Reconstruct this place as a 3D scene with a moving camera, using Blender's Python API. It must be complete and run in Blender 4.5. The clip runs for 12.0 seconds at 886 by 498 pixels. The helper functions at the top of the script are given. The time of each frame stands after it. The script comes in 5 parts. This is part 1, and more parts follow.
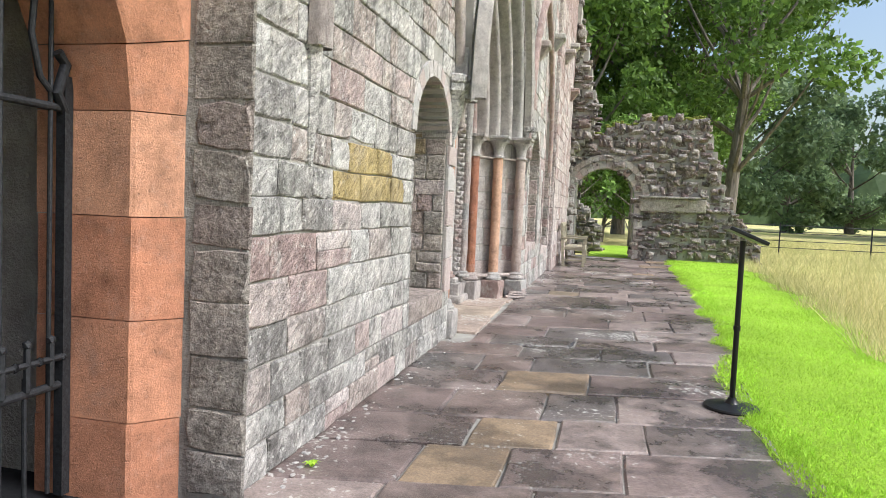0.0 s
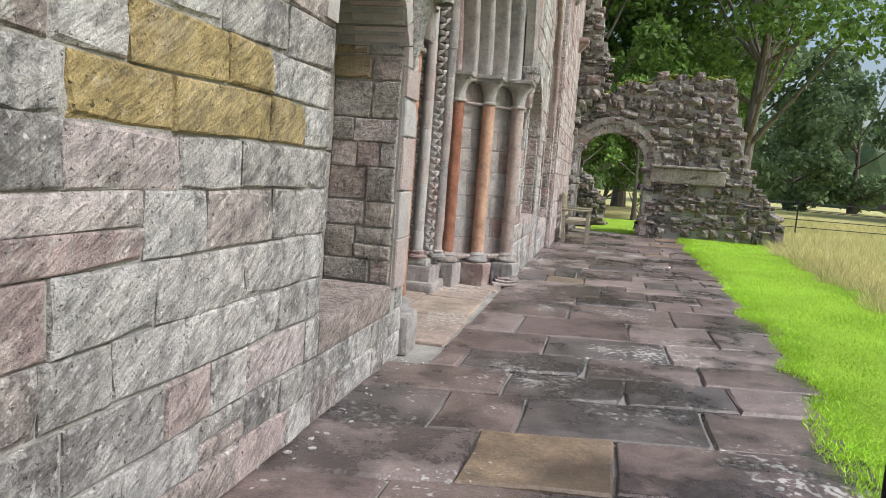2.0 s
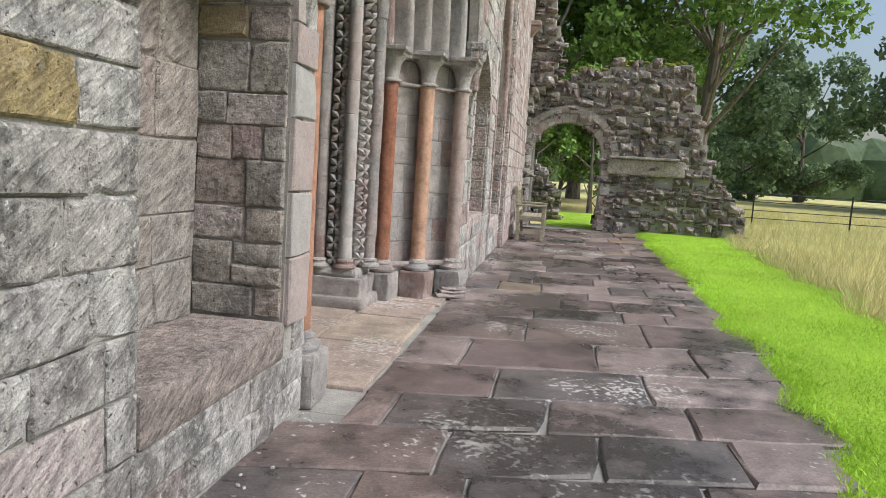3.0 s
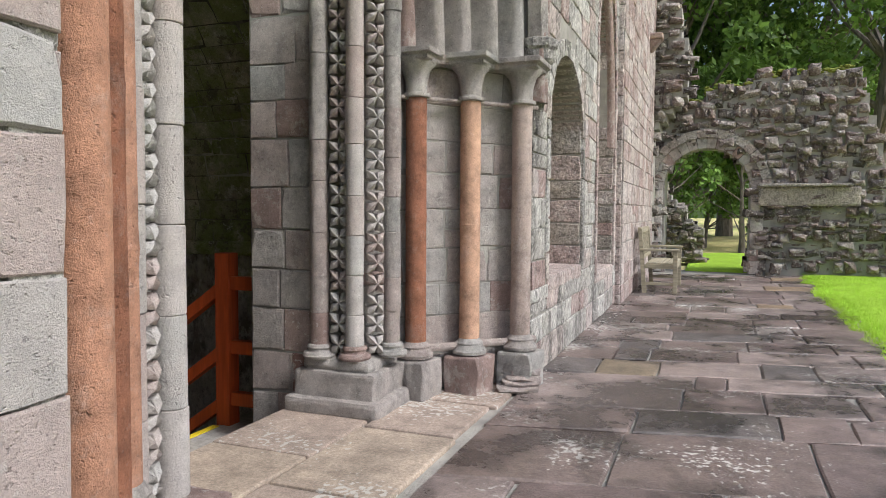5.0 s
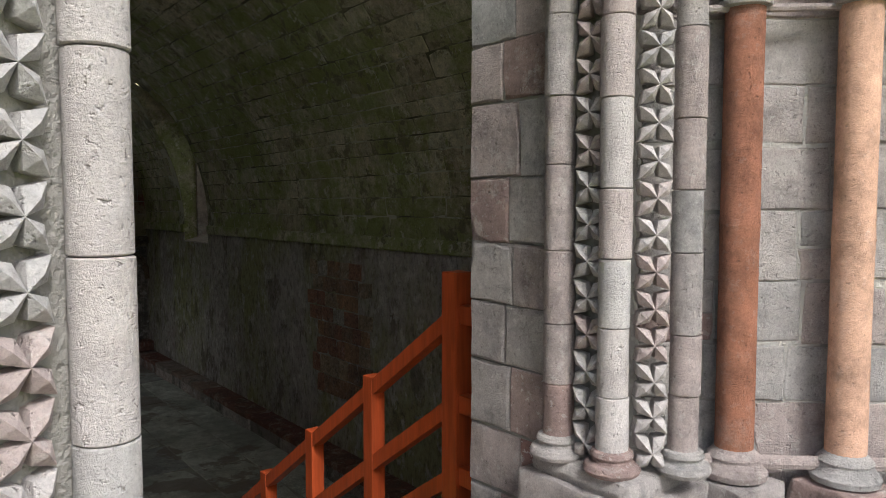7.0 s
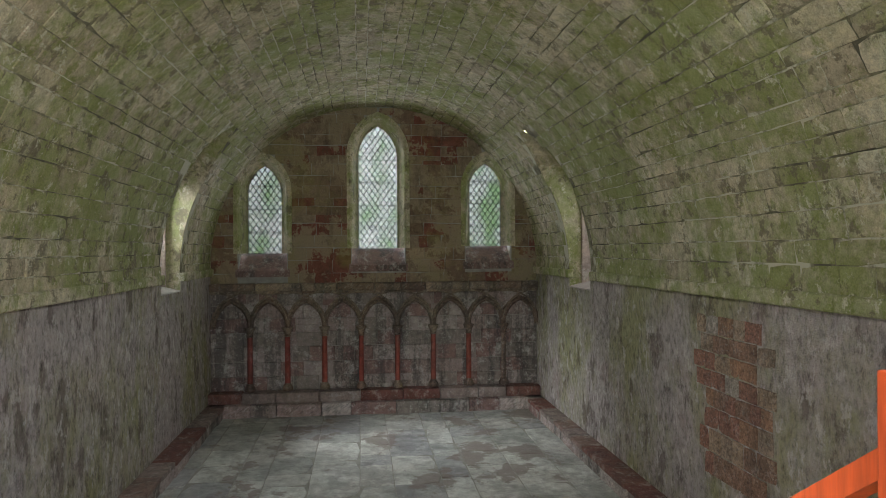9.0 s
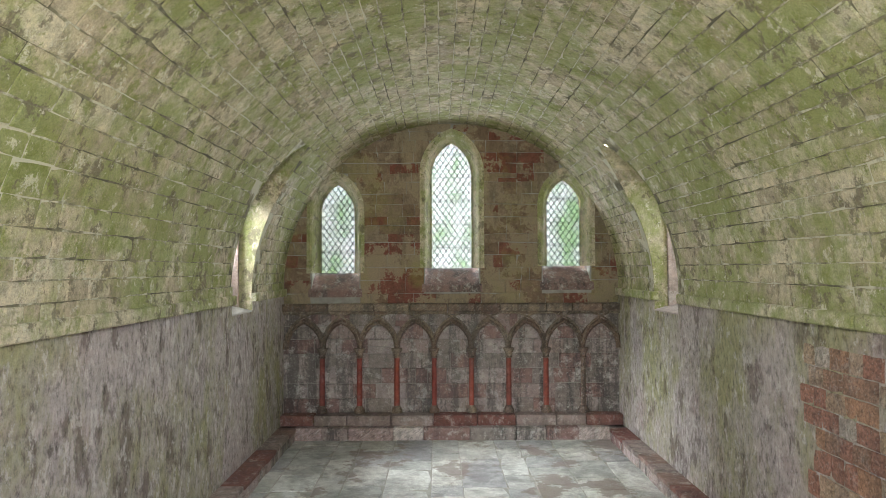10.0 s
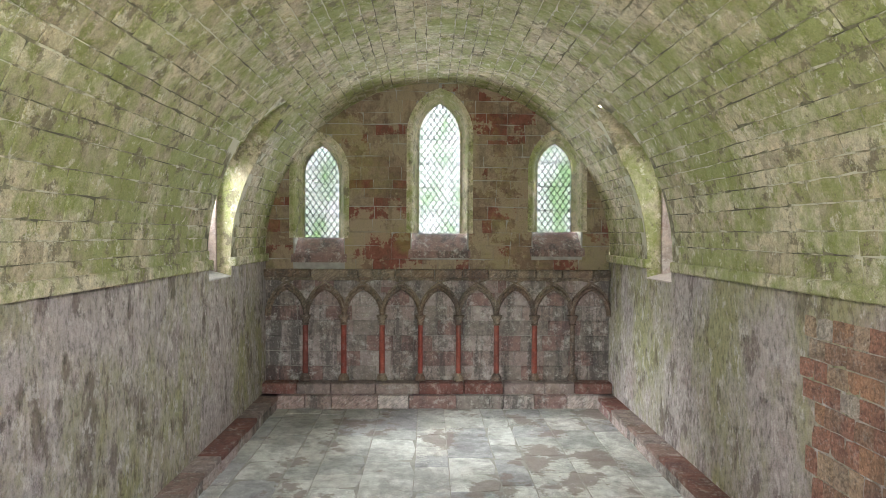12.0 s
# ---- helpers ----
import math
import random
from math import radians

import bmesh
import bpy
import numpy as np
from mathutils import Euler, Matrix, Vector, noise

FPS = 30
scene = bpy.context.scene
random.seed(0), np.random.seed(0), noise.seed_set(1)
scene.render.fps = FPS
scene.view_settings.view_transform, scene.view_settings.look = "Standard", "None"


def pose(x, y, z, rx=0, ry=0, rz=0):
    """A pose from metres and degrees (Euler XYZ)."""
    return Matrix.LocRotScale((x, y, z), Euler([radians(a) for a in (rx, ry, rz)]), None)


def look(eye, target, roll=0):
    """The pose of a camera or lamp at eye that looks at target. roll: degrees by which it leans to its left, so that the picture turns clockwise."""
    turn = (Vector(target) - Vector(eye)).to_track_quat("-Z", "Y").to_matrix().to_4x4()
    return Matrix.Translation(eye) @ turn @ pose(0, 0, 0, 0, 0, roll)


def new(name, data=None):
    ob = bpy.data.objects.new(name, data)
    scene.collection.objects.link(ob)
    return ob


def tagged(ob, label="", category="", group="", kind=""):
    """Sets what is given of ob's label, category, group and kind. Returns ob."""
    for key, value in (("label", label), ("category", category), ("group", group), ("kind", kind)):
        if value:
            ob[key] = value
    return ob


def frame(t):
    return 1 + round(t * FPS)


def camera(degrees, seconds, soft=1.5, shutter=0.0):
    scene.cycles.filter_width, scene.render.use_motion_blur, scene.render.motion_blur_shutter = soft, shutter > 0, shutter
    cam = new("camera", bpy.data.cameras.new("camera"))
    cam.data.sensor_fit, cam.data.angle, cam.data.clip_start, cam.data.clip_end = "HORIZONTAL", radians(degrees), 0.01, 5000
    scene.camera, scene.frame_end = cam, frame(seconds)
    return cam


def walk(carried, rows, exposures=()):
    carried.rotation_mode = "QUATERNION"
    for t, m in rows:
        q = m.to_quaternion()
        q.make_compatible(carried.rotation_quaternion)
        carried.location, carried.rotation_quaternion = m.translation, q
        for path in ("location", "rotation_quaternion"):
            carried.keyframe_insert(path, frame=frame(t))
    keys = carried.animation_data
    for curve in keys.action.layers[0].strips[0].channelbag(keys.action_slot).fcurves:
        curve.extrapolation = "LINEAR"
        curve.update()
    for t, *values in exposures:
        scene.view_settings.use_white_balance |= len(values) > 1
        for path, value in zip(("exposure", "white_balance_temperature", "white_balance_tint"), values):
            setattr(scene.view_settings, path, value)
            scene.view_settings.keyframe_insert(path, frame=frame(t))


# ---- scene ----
cam = camera(65.0, 12.0, soft=0.8)
PATH = [
    (0, (0.037, 0.098, 1.192), (-0.423, 2.041, 1.07), 2.5),
    (0.5, (-0.052, 0.592, 1.172), (-0.612, 2.508, 1.04), 2.9),
    (1, (-0.083, 1.114, 1.156), (-0.673, 3.019, 1.006), 3.3),
    (1.5, (-0.147, 1.63, 1.135), (-0.682, 3.548, 0.952), 3.6),
    (2, (-0.186, 2.139, 1.144), (-0.625, 4.078, 0.926), 4.4),
    (2.5, (-0.228, 2.672, 1.16), (-0.576, 4.628, 0.929), 4.3),
    (2.7, (-0.252, 2.896, 1.159), (-0.572, 4.856, 0.928), 4.2),
    (4.3, (0.025, 4.347, 1.147), (-0.412, 6.293, 0.999), -0.3),
    (4.5, (0.047, 4.546, 1.159), (-0.457, 6.478, 1.03), -0.3),
    (5, (0.016, 5.067, 1.162), (-0.706, 6.929, 1.055), 0.3),
    (5.5, (-0.046, 5.574, 1.162), (-1.013, 7.322, 1.053), 0.9),
    (6, (-0.151, 6.027, 1.134), (-1.338, 7.633, 1.026), 1.1),
    (6.5, (-0.313, 6.411, 1.155), (-1.685, 7.861, 1.032), 1.0),
    (7, (-0.491, 6.735, 1.199), (-2.04, 7.995, 1.072), 0.0),
    (7.5, (-0.719, 7.053, 1.211), (-2.461, 8.029, 1.098), 0.2),
    (7.7, (-0.815, 7.179, 1.215), (-2.623, 8.028, 1.106), -0.1),
    (9.3, (-1.478, 7.478, 1.213), (-3.472, 7.619, 1.241), -0.2),
    (9.5, (-1.587, 7.522, 1.237), (-3.585, 7.608, 1.279), -0.2),
    (10, (-1.817, 7.551, 1.244), (-3.816, 7.562, 1.3), -0.2),
    (10.5, (-1.999, 7.525, 1.251), (-3.999, 7.535, 1.3), -0.1),
    (11, (-2.113, 7.535, 1.238), (-4.113, 7.568, 1.253), 0.2),
    (11.5, (-2.203, 7.57, 1.237), (-4.203, 7.611, 1.218), 0.4),
    (12, (-2.245, 7.609, 1.237), (-4.244, 7.649, 1.194), 0.3),
]
walk(cam, [(t, look(eye, target, roll)) for t, eye, target, roll in PATH],
     exposures=[(0.0, 0.85, 6150, 10), (2.5, 0.4, 6200, 11), (4.5, 0.5, 6200, 11), (5.5, 0.5, 6200, 12), (6.5, 0.72, 6200, 12), (7.0, 0.85, 6200, 12), (7.7, 1.55, 6200, 13),
                (8.4, 2.5, 6200, 15), (9.2, 3.7, 6200, 16), (10.0, 4.5, 6200, 17), (12.0, 4.7, 6250, 17)])

# ---- sky, sun, exposure ----
world = bpy.data.worlds.new("sky")
scene.world = world
world.use_nodes = True
_wn = world.node_tree
_sky = _wn.nodes.new("ShaderNodeTexSky")
_sky.sky_type = "NISHITA"
_sky.sun_disc = False
_sky.sun_elevation = radians(48)
_sky.sun_rotation = radians(101)
_sky.air_density, _sky.dust_density, _sky.ozone_density = 1.2, 4.0, 1.0
_wn.links.new(_sky.outputs[0], _wn.nodes["Background"].inputs[0])
_wn.nodes["Background"].inputs[1].default_value = 0.115

sun = new("sun", bpy.data.lights.new("sun", "SUN"))
sun.data.energy, sun.data.angle, sun.data.color = 2.15, radians(16), (1.0, 0.98, 0.95)
sun.matrix_world = look((25, -5, 28), (0, 0, 0))


def window_light(name, eye, target, w, h, watts, spread=140):
    ob = new(name, bpy.data.lights.new(name, "AREA"))
    ob.data.shape, ob.data.size, ob.data.size_y, ob.data.energy = "RECTANGLE", w, h, watts
    ob.data.spread = radians(spread)
    ob.data.color = (0.93, 1.0, 0.93)
    ob.matrix_world = look(eye, target)
    return ob


window_light("daylight_middle", (-17.3, 7.82, 2.6), (-10.0, 7.9, 1.9), 1.3, 3.8, 18)
window_light("daylight_north", (-17.3, 5.38, 2.1), (-10.0, 5.6, 1.5), 1.1, 2.8, 7)
window_light("daylight_south", (-17.3, 10.22, 2.15), (-10.0, 10.0, 1.5), 1.1, 2.8, 8.5)
window_light("daylight_side_a", (-13.37, 3.2, 2.2), (-14.3, 9.1, -2.2), 1.0, 1.4, 4.5, 50)
window_light("daylight_side_b", (-13.37, 12.4, 2.2), (-12.9, 8.6, -2.0), 1.05, 1.6, 1.8)
window_light("daylight_door", (-1.95, 7.85, 2.75), (-7.0, 7.8, 2.8), 1.3, 0.5, 11)

# ---- materials ----


class Nodes:
    """A material under construction."""

    def __init__(self, name):
        self.m = bpy.data.materials.new(name)
        self.m.use_nodes = True
        self.t = self.m.node_tree
        self.b = self.t.nodes["Principled BSDF"]
        self.b.inputs["Specular IOR Level"].default_value = 0.3

    def n(self, kind, **inputs):
        node = self.t.nodes.new("ShaderNode" + kind)
        for k, v in inputs.items():
            key = k.replace("_", " ")
            if isinstance(v, bpy.types.NodeSocket):
                self.t.links.new(v, node.inputs[key])
            else:
                node.inputs[key].default_value = v
        return node

    def at(self, stretch=(1, 1, 1), turn=(0, 0, 0)):
        g = self.t.nodes.new("ShaderNodeNewGeometry")
        mp = self.n("Mapping", Vector=g.outputs["Position"])
        mp.inputs["Scale"].default_value = stretch
        mp.inputs["Rotation"].default_value = turn
        return mp.outputs[0]

    def noise(self, scale, detail=5, rough=0.6, stretch=(1, 1, 1), turn=(0, 0, 0)):
        return self.n("TexNoise", Vector=self.at(stretch, turn), Scale=scale, Detail=detail, Roughness=rough).outputs["Fac"]

    def strokes(self, scale, turn, stretch, detail=2):
        """Noise drawn out along one direction: turned first, then stretched."""
        mp = self.n("Mapping", Vector=self.at((1, 1, 1), turn))
        mp.inputs["Scale"].default_value = stretch
        return self.n("TexNoise", Vector=mp.outputs[0], Scale=scale, Detail=detail, Roughness=0.6).outputs["Fac"]

    def ramp(self, fac, *stops, hold=False):
        r = self.t.nodes.new("ShaderNodeValToRGB")
        self.t.links.new(fac, r.inputs[0])
        if hold:
            r.color_ramp.interpolation = "CONSTANT"
        e = r.color_ramp.elements
        while len(e) < len(stops):
            e.new(0.5)
        for k, (p, c) in enumerate(stops):
            e[k].position = p
            c = (c, c, c) if isinstance(c, (int, float)) else c
            e[k].color = (*c, 1)
        return r.outputs[0]

    def mix(self, fac, a, b, kind="MIX"):
        x = self.t.nodes.new("ShaderNodeMixRGB")
        x.blend_type = kind
        for sock, v in zip(x.inputs, (fac, a, b)):
            if isinstance(v, bpy.types.NodeSocket):
                self.t.links.new(v, sock)
            elif sock.type == "RGBA":
                sock.default_value = (*((v, v, v) if isinstance(v, (int, float)) else v), 1)
            else:
                sock.default_value = v
        return x.outputs[0]

    def random(self, island=False):
        if island:
            return self.t.nodes.new("ShaderNodeNewGeometry").outputs["Random Per Island"]
        return self.t.nodes.new("ShaderNodeObjectInfo").outputs["Random"]

    def out(self, color=None, rough=None, height=None, strength=0.5, dist=0.01, metal=0.0):
        for v, key in ((color, "Base Color"), (rough, "Roughness")):
            if isinstance(v, bpy.types.NodeSocket):
                self.t.links.new(v, self.b.inputs[key])
            elif v is not None:
                self.b.inputs[key].default_value = (*v, 1) if isinstance(v, tuple) else v
        self.b.inputs["Metallic"].default_value = metal
        if height is not None:
            bp = self.n("Bump", Height=height, Strength=strength, Distance=dist)
            self.t.links.new(bp.outputs[0], self.b.inputs["Normal"])
        return self.m


def spread(colors):
    k = len(colors)
    return [((i + 0.0) / k, c) for i, c in enumerate(colors)]


def stone_mat(name, colors, island=False, dark=0.5, pale=0.4, moss=0.0, rough=0.88, bump=0.8, rust=0.15, pick=True, mot=1.0):
    """Weathered sandstone: each block its own tint, mottling, rain streaks, lichen, pits and tooling marks."""
    q = Nodes(name)
    base = q.ramp(q.random(island), *spread(colors), hold=True)
    mottle = q.noise(7.0, 9, 0.75)
    c = q.mix(1.0, base, q.ramp(mottle, (0.28, 1 - 0.55 * mot), (0.5, 0.98), (0.72, 1 + 0.35 * mot)), "MULTIPLY")
    c = q.mix(q.ramp(q.noise(2.3, 6, 0.65), (0.52, 0), (0.68, rust)), c, (0.34, 0.2, 0.14))
    grain = q.noise(130, 4, 0.8)
    chips = q.noise(20, 9, 0.78)
    streak = q.noise(1.7, 7, 0.7, (1.5, 1.5, 0.16))
    ragged = q.mix(0.35, streak, chips)
    c = q.mix(q.ramp(ragged, (0.49, 0), (0.56, dark)), c, (0.06, 0.057, 0.054))
    c = q.mix(q.ramp(q.noise(4.6, 9, 0.8), (0.53, 0), (0.62, pale)), c, (0.68, 0.67, 0.63))
    c = q.mix(q.ramp(q.noise(36, 3, 0.5), (0.63, 0), (0.66, pale if pick else 0.6 * pale)), c, (0.72, 0.72, 0.68))
    pits = q.noise(62, 3, 0.6)
    c = q.mix(q.ramp(pits, (0.3, 0.75 if pick else 0.35), (0.36, 0.0)), c, (0.07, 0.06, 0.055))
    if moss:
        c = q.mix(q.ramp(q.noise(1.1, 8, 0.75), (0.42, 0), (0.64, moss)), c, (0.23, 0.25, 0.06))
    c = q.mix(1.0, c, q.ramp(grain, (0.3, 0.6 if pick else 0.8), (0.5, 1.0), (0.7, 1.35 if pick else 1.15)), "MULTIPLY")
    h = q.mix(0.3, q.mix(0.45, chips, q.ramp(pits, (0.28, 0.0), (0.4, 1.0))), grain)
    if pick:
        tool = q.mix(0.5, q.strokes(34, (0.85, 0, 0), (1, 1.3, 0.3)), q.strokes(30, (-0.6, 0, 0), (1, 0.35, 1.2)))
        c = q.mix(1.0, c, q.ramp(tool, (0.4, 0.68), (0.5, 1.0), (0.6, 1.18)), "MULTIPLY")
        h = q.mix(0.5, h, tool)
    return q.out(c, q.ramp(chips, (0.3, rough - 0.15), (0.7, rough + 0.08)), h, min(1.0, bump * 1.25), 0.06)


GREY = [(0.43, 0.415, 0.385), (0.49, 0.475, 0.45), (0.41, 0.40, 0.375), (0.54, 0.53, 0.50), (0.46, 0.41, 0.38), (0.38, 0.365, 0.345), (0.50, 0.49, 0.465), (0.44, 0.38, 0.345), (0.56, 0.55, 0.52)]
PINK = [(0.48, 0.40, 0.375), (0.53, 0.46, 0.43), (0.44, 0.35, 0.33), (0.56, 0.50, 0.475), (0.40, 0.30, 0.28), (0.51, 0.45, 0.43)]
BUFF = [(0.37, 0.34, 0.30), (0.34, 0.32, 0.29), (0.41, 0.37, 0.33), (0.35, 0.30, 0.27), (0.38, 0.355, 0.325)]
M_wall = stone_mat("ashlar", GREY, dark=0.6, pale=0.6)
M_pink = stone_mat("pink_ashlar", PINK, dark=0.2)
M_portal = stone_mat("portal_stone", [(0.50, 0.465, 0.44), (0.54, 0.51, 0.48), (0.51, 0.45, 0.42), (0.56, 0.53, 0.50), (0.52, 0.45, 0.42), (0.48, 0.47, 0.45), (0.43, 0.32, 0.29)], dark=0.2, pale=0.5, bump=0.8, pick=False, mot=0.9)
M_pale = stone_mat("pale_dressed_stone", [(0.54, 0.51, 0.485), (0.58, 0.55, 0.525), (0.55, 0.49, 0.46), (0.53, 0.52, 0.50), (0.52, 0.44, 0.41)], dark=0.08, pale=0.35, bump=0.6, rust=0.15, pick=False, mot=0.45)
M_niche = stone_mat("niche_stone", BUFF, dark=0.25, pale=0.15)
M_red = stone_mat("red_sandstone", [(0.52, 0.25, 0.15), (0.48, 0.22, 0.13), (0.55, 0.29, 0.18), (0.50, 0.26, 0.17)], dark=0.08, pale=0.06, rust=0.3, bump=0.3, pick=False)
M_redcol = stone_mat("red_shaft_stone", [(0.47, 0.21, 0.13), (0.45, 0.2, 0.12)], dark=0.15, pale=0.12, rust=0.15, bump=0.9, pick=False)
M_tancol = stone_mat("tan_shaft_stone", [(0.52, 0.33, 0.23)], dark=0.06, pale=0.1, rust=0.2, bump=0.3, pick=False)
M_pinkcol = stone_mat("orange_pink_shaft_stone", [(0.56, 0.31, 0.21), (0.54, 0.29, 0.19)], dark=0.04, pale=0.12, rust=0.2, bump=0.6, pick=False)
M_peel = stone_mat("peeling_red_stone", [(0.34, 0.21, 0.19), (0.42, 0.33, 0.30)], dark=0.1, pale=0.9, bump=0.6, rust=0.2, pick=False)
M_greycol = stone_mat("grey_shaft_stone", [(0.46, 0.38, 0.34)], dark=0.1, pale=0.3, rust=0.4, bump=0.5, pick=False)
M_ochre = stone_mat("ochre_stone", [(0.42, 0.33, 0.15), (0.45, 0.36, 0.18)], dark=0.3, pale=0.15, rust=0.1)
M_rubble = stone_mat("rubble", [(0.22, 0.175, 0.165), (0.30, 0.25, 0.235), (0.17, 0.13, 0.125), (0.37, 0.33, 0.31), (0.25, 0.19, 0.175), (0.14, 0.12, 0.115)], island=True, dark=0.6, pale=0.65, moss=0.12, bump=0.9)


def vault_mat():
    """Vault stone: pale olive blocks with sharp-edged green, grey-brown and pale patches."""
    q = Nodes("vault_stone")
    c = q.ramp(q.random(True), *spread([(0.54, 0.48, 0.33), (0.58, 0.51, 0.37), (0.50, 0.44, 0.31), (0.62, 0.56, 0.42), (0.46, 0.39, 0.28)]), hold=True)
    c = q.mix(1.0, c, q.ramp(q.noise(8, 9, 0.8), (0.3, 0.4), (0.5, 1.0), (0.7, 1.4)), "MULTIPLY")
    c = q.mix(q.ramp(q.noise(0.8, 9, 0.75), (0.43, 0), (0.56, 0.75)), c, (0.24, 0.29, 0.07))
    c = q.mix(q.ramp(q.noise(3.6, 8, 0.75), (0.55, 0), (0.59, 0.75)), c, (0.17, 0.145, 0.10))
    c = q.mix(q.ramp(q.noise(2.7, 8, 0.8), (0.55, 0), (0.6, 0.65)), c, (0.20, 0.24, 0.05))
    c = q.mix(q.ramp(q.noise(5.5, 8, 0.8), (0.57, 0), (0.61, 0.75)), c, (0.72, 0.69, 0.56))
    c = q.mix(1.0, c, q.ramp(q.noise(60, 5, 0.75), (0.3, 0.7), (0.5, 1.0), (0.7, 1.25)), "MULTIPLY")
    h = q.mix(0.4, q.noise(12, 9, 0.75), q.noise(70, 5, 0.7))
    return q.out(c, 0.88, h, 0.9, 0.04)


M_vault = vault_mat()


def plaster_wall_mat():
    """Red-brown bare masonry with tan plaster clinging in sharp-edged patches."""
    q = Nodes("inner_masonry")
    c = q.ramp(q.random(), *spread([(0.22, 0.15, 0.10), (0.25, 0.185, 0.13), (0.21, 0.085, 0.06), (0.27, 0.21, 0.15), (0.20, 0.135, 0.09), (0.19, 0.07, 0.05)]), hold=True)
    c = q.mix(1.0, c, q.ramp(q.noise(9, 9, 0.8), (0.3, 0.5), (0.5, 1.0), (0.7, 1.4)), "MULTIPLY")
    edge = q.mix(0.25, q.noise(1.25, 9, 0.7), q.noise(14, 6, 0.7))
    c = q.mix(q.ramp(edge, (0.485, 0), (0.505, 0.85)), c, (0.33, 0.265, 0.18))
    c = q.mix(q.ramp(q.noise(2.0, 9, 0.75, (1, 1, 0.4)), (0.52, 0), (0.62, 0.55)), c, (0.10, 0.075, 0.055))
    c = q.mix(q.ramp(q.noise(0.9, 8, 0.7), (0.5, 0), (0.64, 0.45)), c, (0.26, 0.25, 0.08))
    c = q.mix(1.0, c, q.ramp(q.noise(60, 5, 0.75), (0.3, 0.7), (0.5, 1.0), (0.7, 1.25)), "MULTIPLY")
    h = q.mix(0.5, edge, q.noise(50, 5, 0.7))
    return q.out(c, 0.9, h, 0.8, 0.04)


def mortar_mat(name="mortar", k=1.0):
    q = Nodes(name)
    c = q.ramp(q.noise(5, 6), (0.3, (0.26 * k, 0.25 * k, 0.23 * k)), (0.7, (0.42 * k, 0.41 * k, 0.37 * k)))
    return q.out(c, 0.95, q.noise(60, 5), 0.8, 0.02)


M_mortar = mortar_mat()


def vault_joint_mat():
    """Joints of the vault: raked out and dark in places, pale lime in others."""
    q = Nodes("vault_joint")
    c = q.ramp(q.noise(1.4, 7, 0.7), (0.42, (0.13, 0.12, 0.08)), (0.5, (0.28, 0.26, 0.17)), (0.56, (0.62, 0.60, 0.48)))
    return q.out(c, 0.95, q.noise(60, 5), 0.8, 0.02)


M_vault_joint = vault_joint_mat()
M_path_joint = mortar_mat("path_joint", 0.85)


def limewash_mat():
    """Old limewash over damp stone: pale lilac grey low down, green algae in veils, vertical runs and flaking."""
    q = Nodes("limewash")
    c = q.ramp(q.noise(1.3, 9, 0.75), (0.3, (0.26, 0.215, 0.21)), (0.5, (0.45, 0.40, 0.39)), (0.7, (0.31, 0.235, 0.225)))
    c = q.mix(q.ramp(q.noise(0.6, 8, 0.7, (1, 1, 0.6)), (0.46, 0), (0.6, 0.75)), c, (0.29, 0.29, 0.12))
    c = q.mix(q.ramp(q.noise(2.6, 9, 0.72, (1, 1, 0.55)), (0.53, 0), (0.6, 0.65)), c, (0.11, 0.085, 0.07))
    c = q.mix(q.ramp(q.noise(6, 8, 0.72, (1, 1, 0.7)), (0.55, 0), (0.6, 0.55)), c, (0.62, 0.59, 0.57))
    c = q.mix(1.0, c, q.ramp(q.noise(16, 7, 0.75, (1, 1, 0.6)), (0.3, 0.35), (0.48, 1.0), (0.7, 1.35)), "MULTIPLY")
    h = q.mix(0.5, q.noise(9, 7, 0.62, (1, 1, 0.7)), q.noise(45, 4, 0.6))
    return q.out(c, 0.85, h, 1.0, 0.05)


M_lime = limewash_mat()
M_inner = plaster_wall_mat()
M_reveal = stone_mat("flaking_reveal_plaster", [(0.52, 0.42, 0.37)], dark=0.1, pale=0.6, rust=0.6, bump=0.6, pick=False)
M_arcade = stone_mat("arcade_stone", [(0.22, 0.155, 0.115), (0.18, 0.12, 0.09), (0.26, 0.2, 0.15)], dark=0.6, pale=0.2, moss=0.1, bump=0.5)
M_arcback = stone_mat("painted_arcade_back", [(0.31, 0.245, 0.225), (0.37, 0.315, 0.295), (0.25, 0.16, 0.145), (0.25, 0.215, 0.195)], dark=0.75, pale=0.5, bump=0.4, pick=False)
M_darkred = stone_mat("dark_red_column_stone", [(0.30, 0.075, 0.05), (0.26, 0.06, 0.045)], dark=0.3, pale=0.1, bump=0.3, pick=False)
M_coping = stone_mat("worn_bench_coping", [(0.20, 0.095, 0.075), (0.25, 0.165, 0.14), (0.18, 0.075, 0.06), (0.28, 0.22, 0.20)], dark=0.3, pale=0.3, bump=0.4, pick=False)
M_brick = stone_mat("patch_brick", [(0.42, 0.24, 0.15), (0.36, 0.18, 0.13), (0.44, 0.32, 0.22), (0.48, 0.42, 0.36), (0.33, 0.2, 0.14), (0.40, 0.30, 0.22)], dark=0.35, pale=0.2)


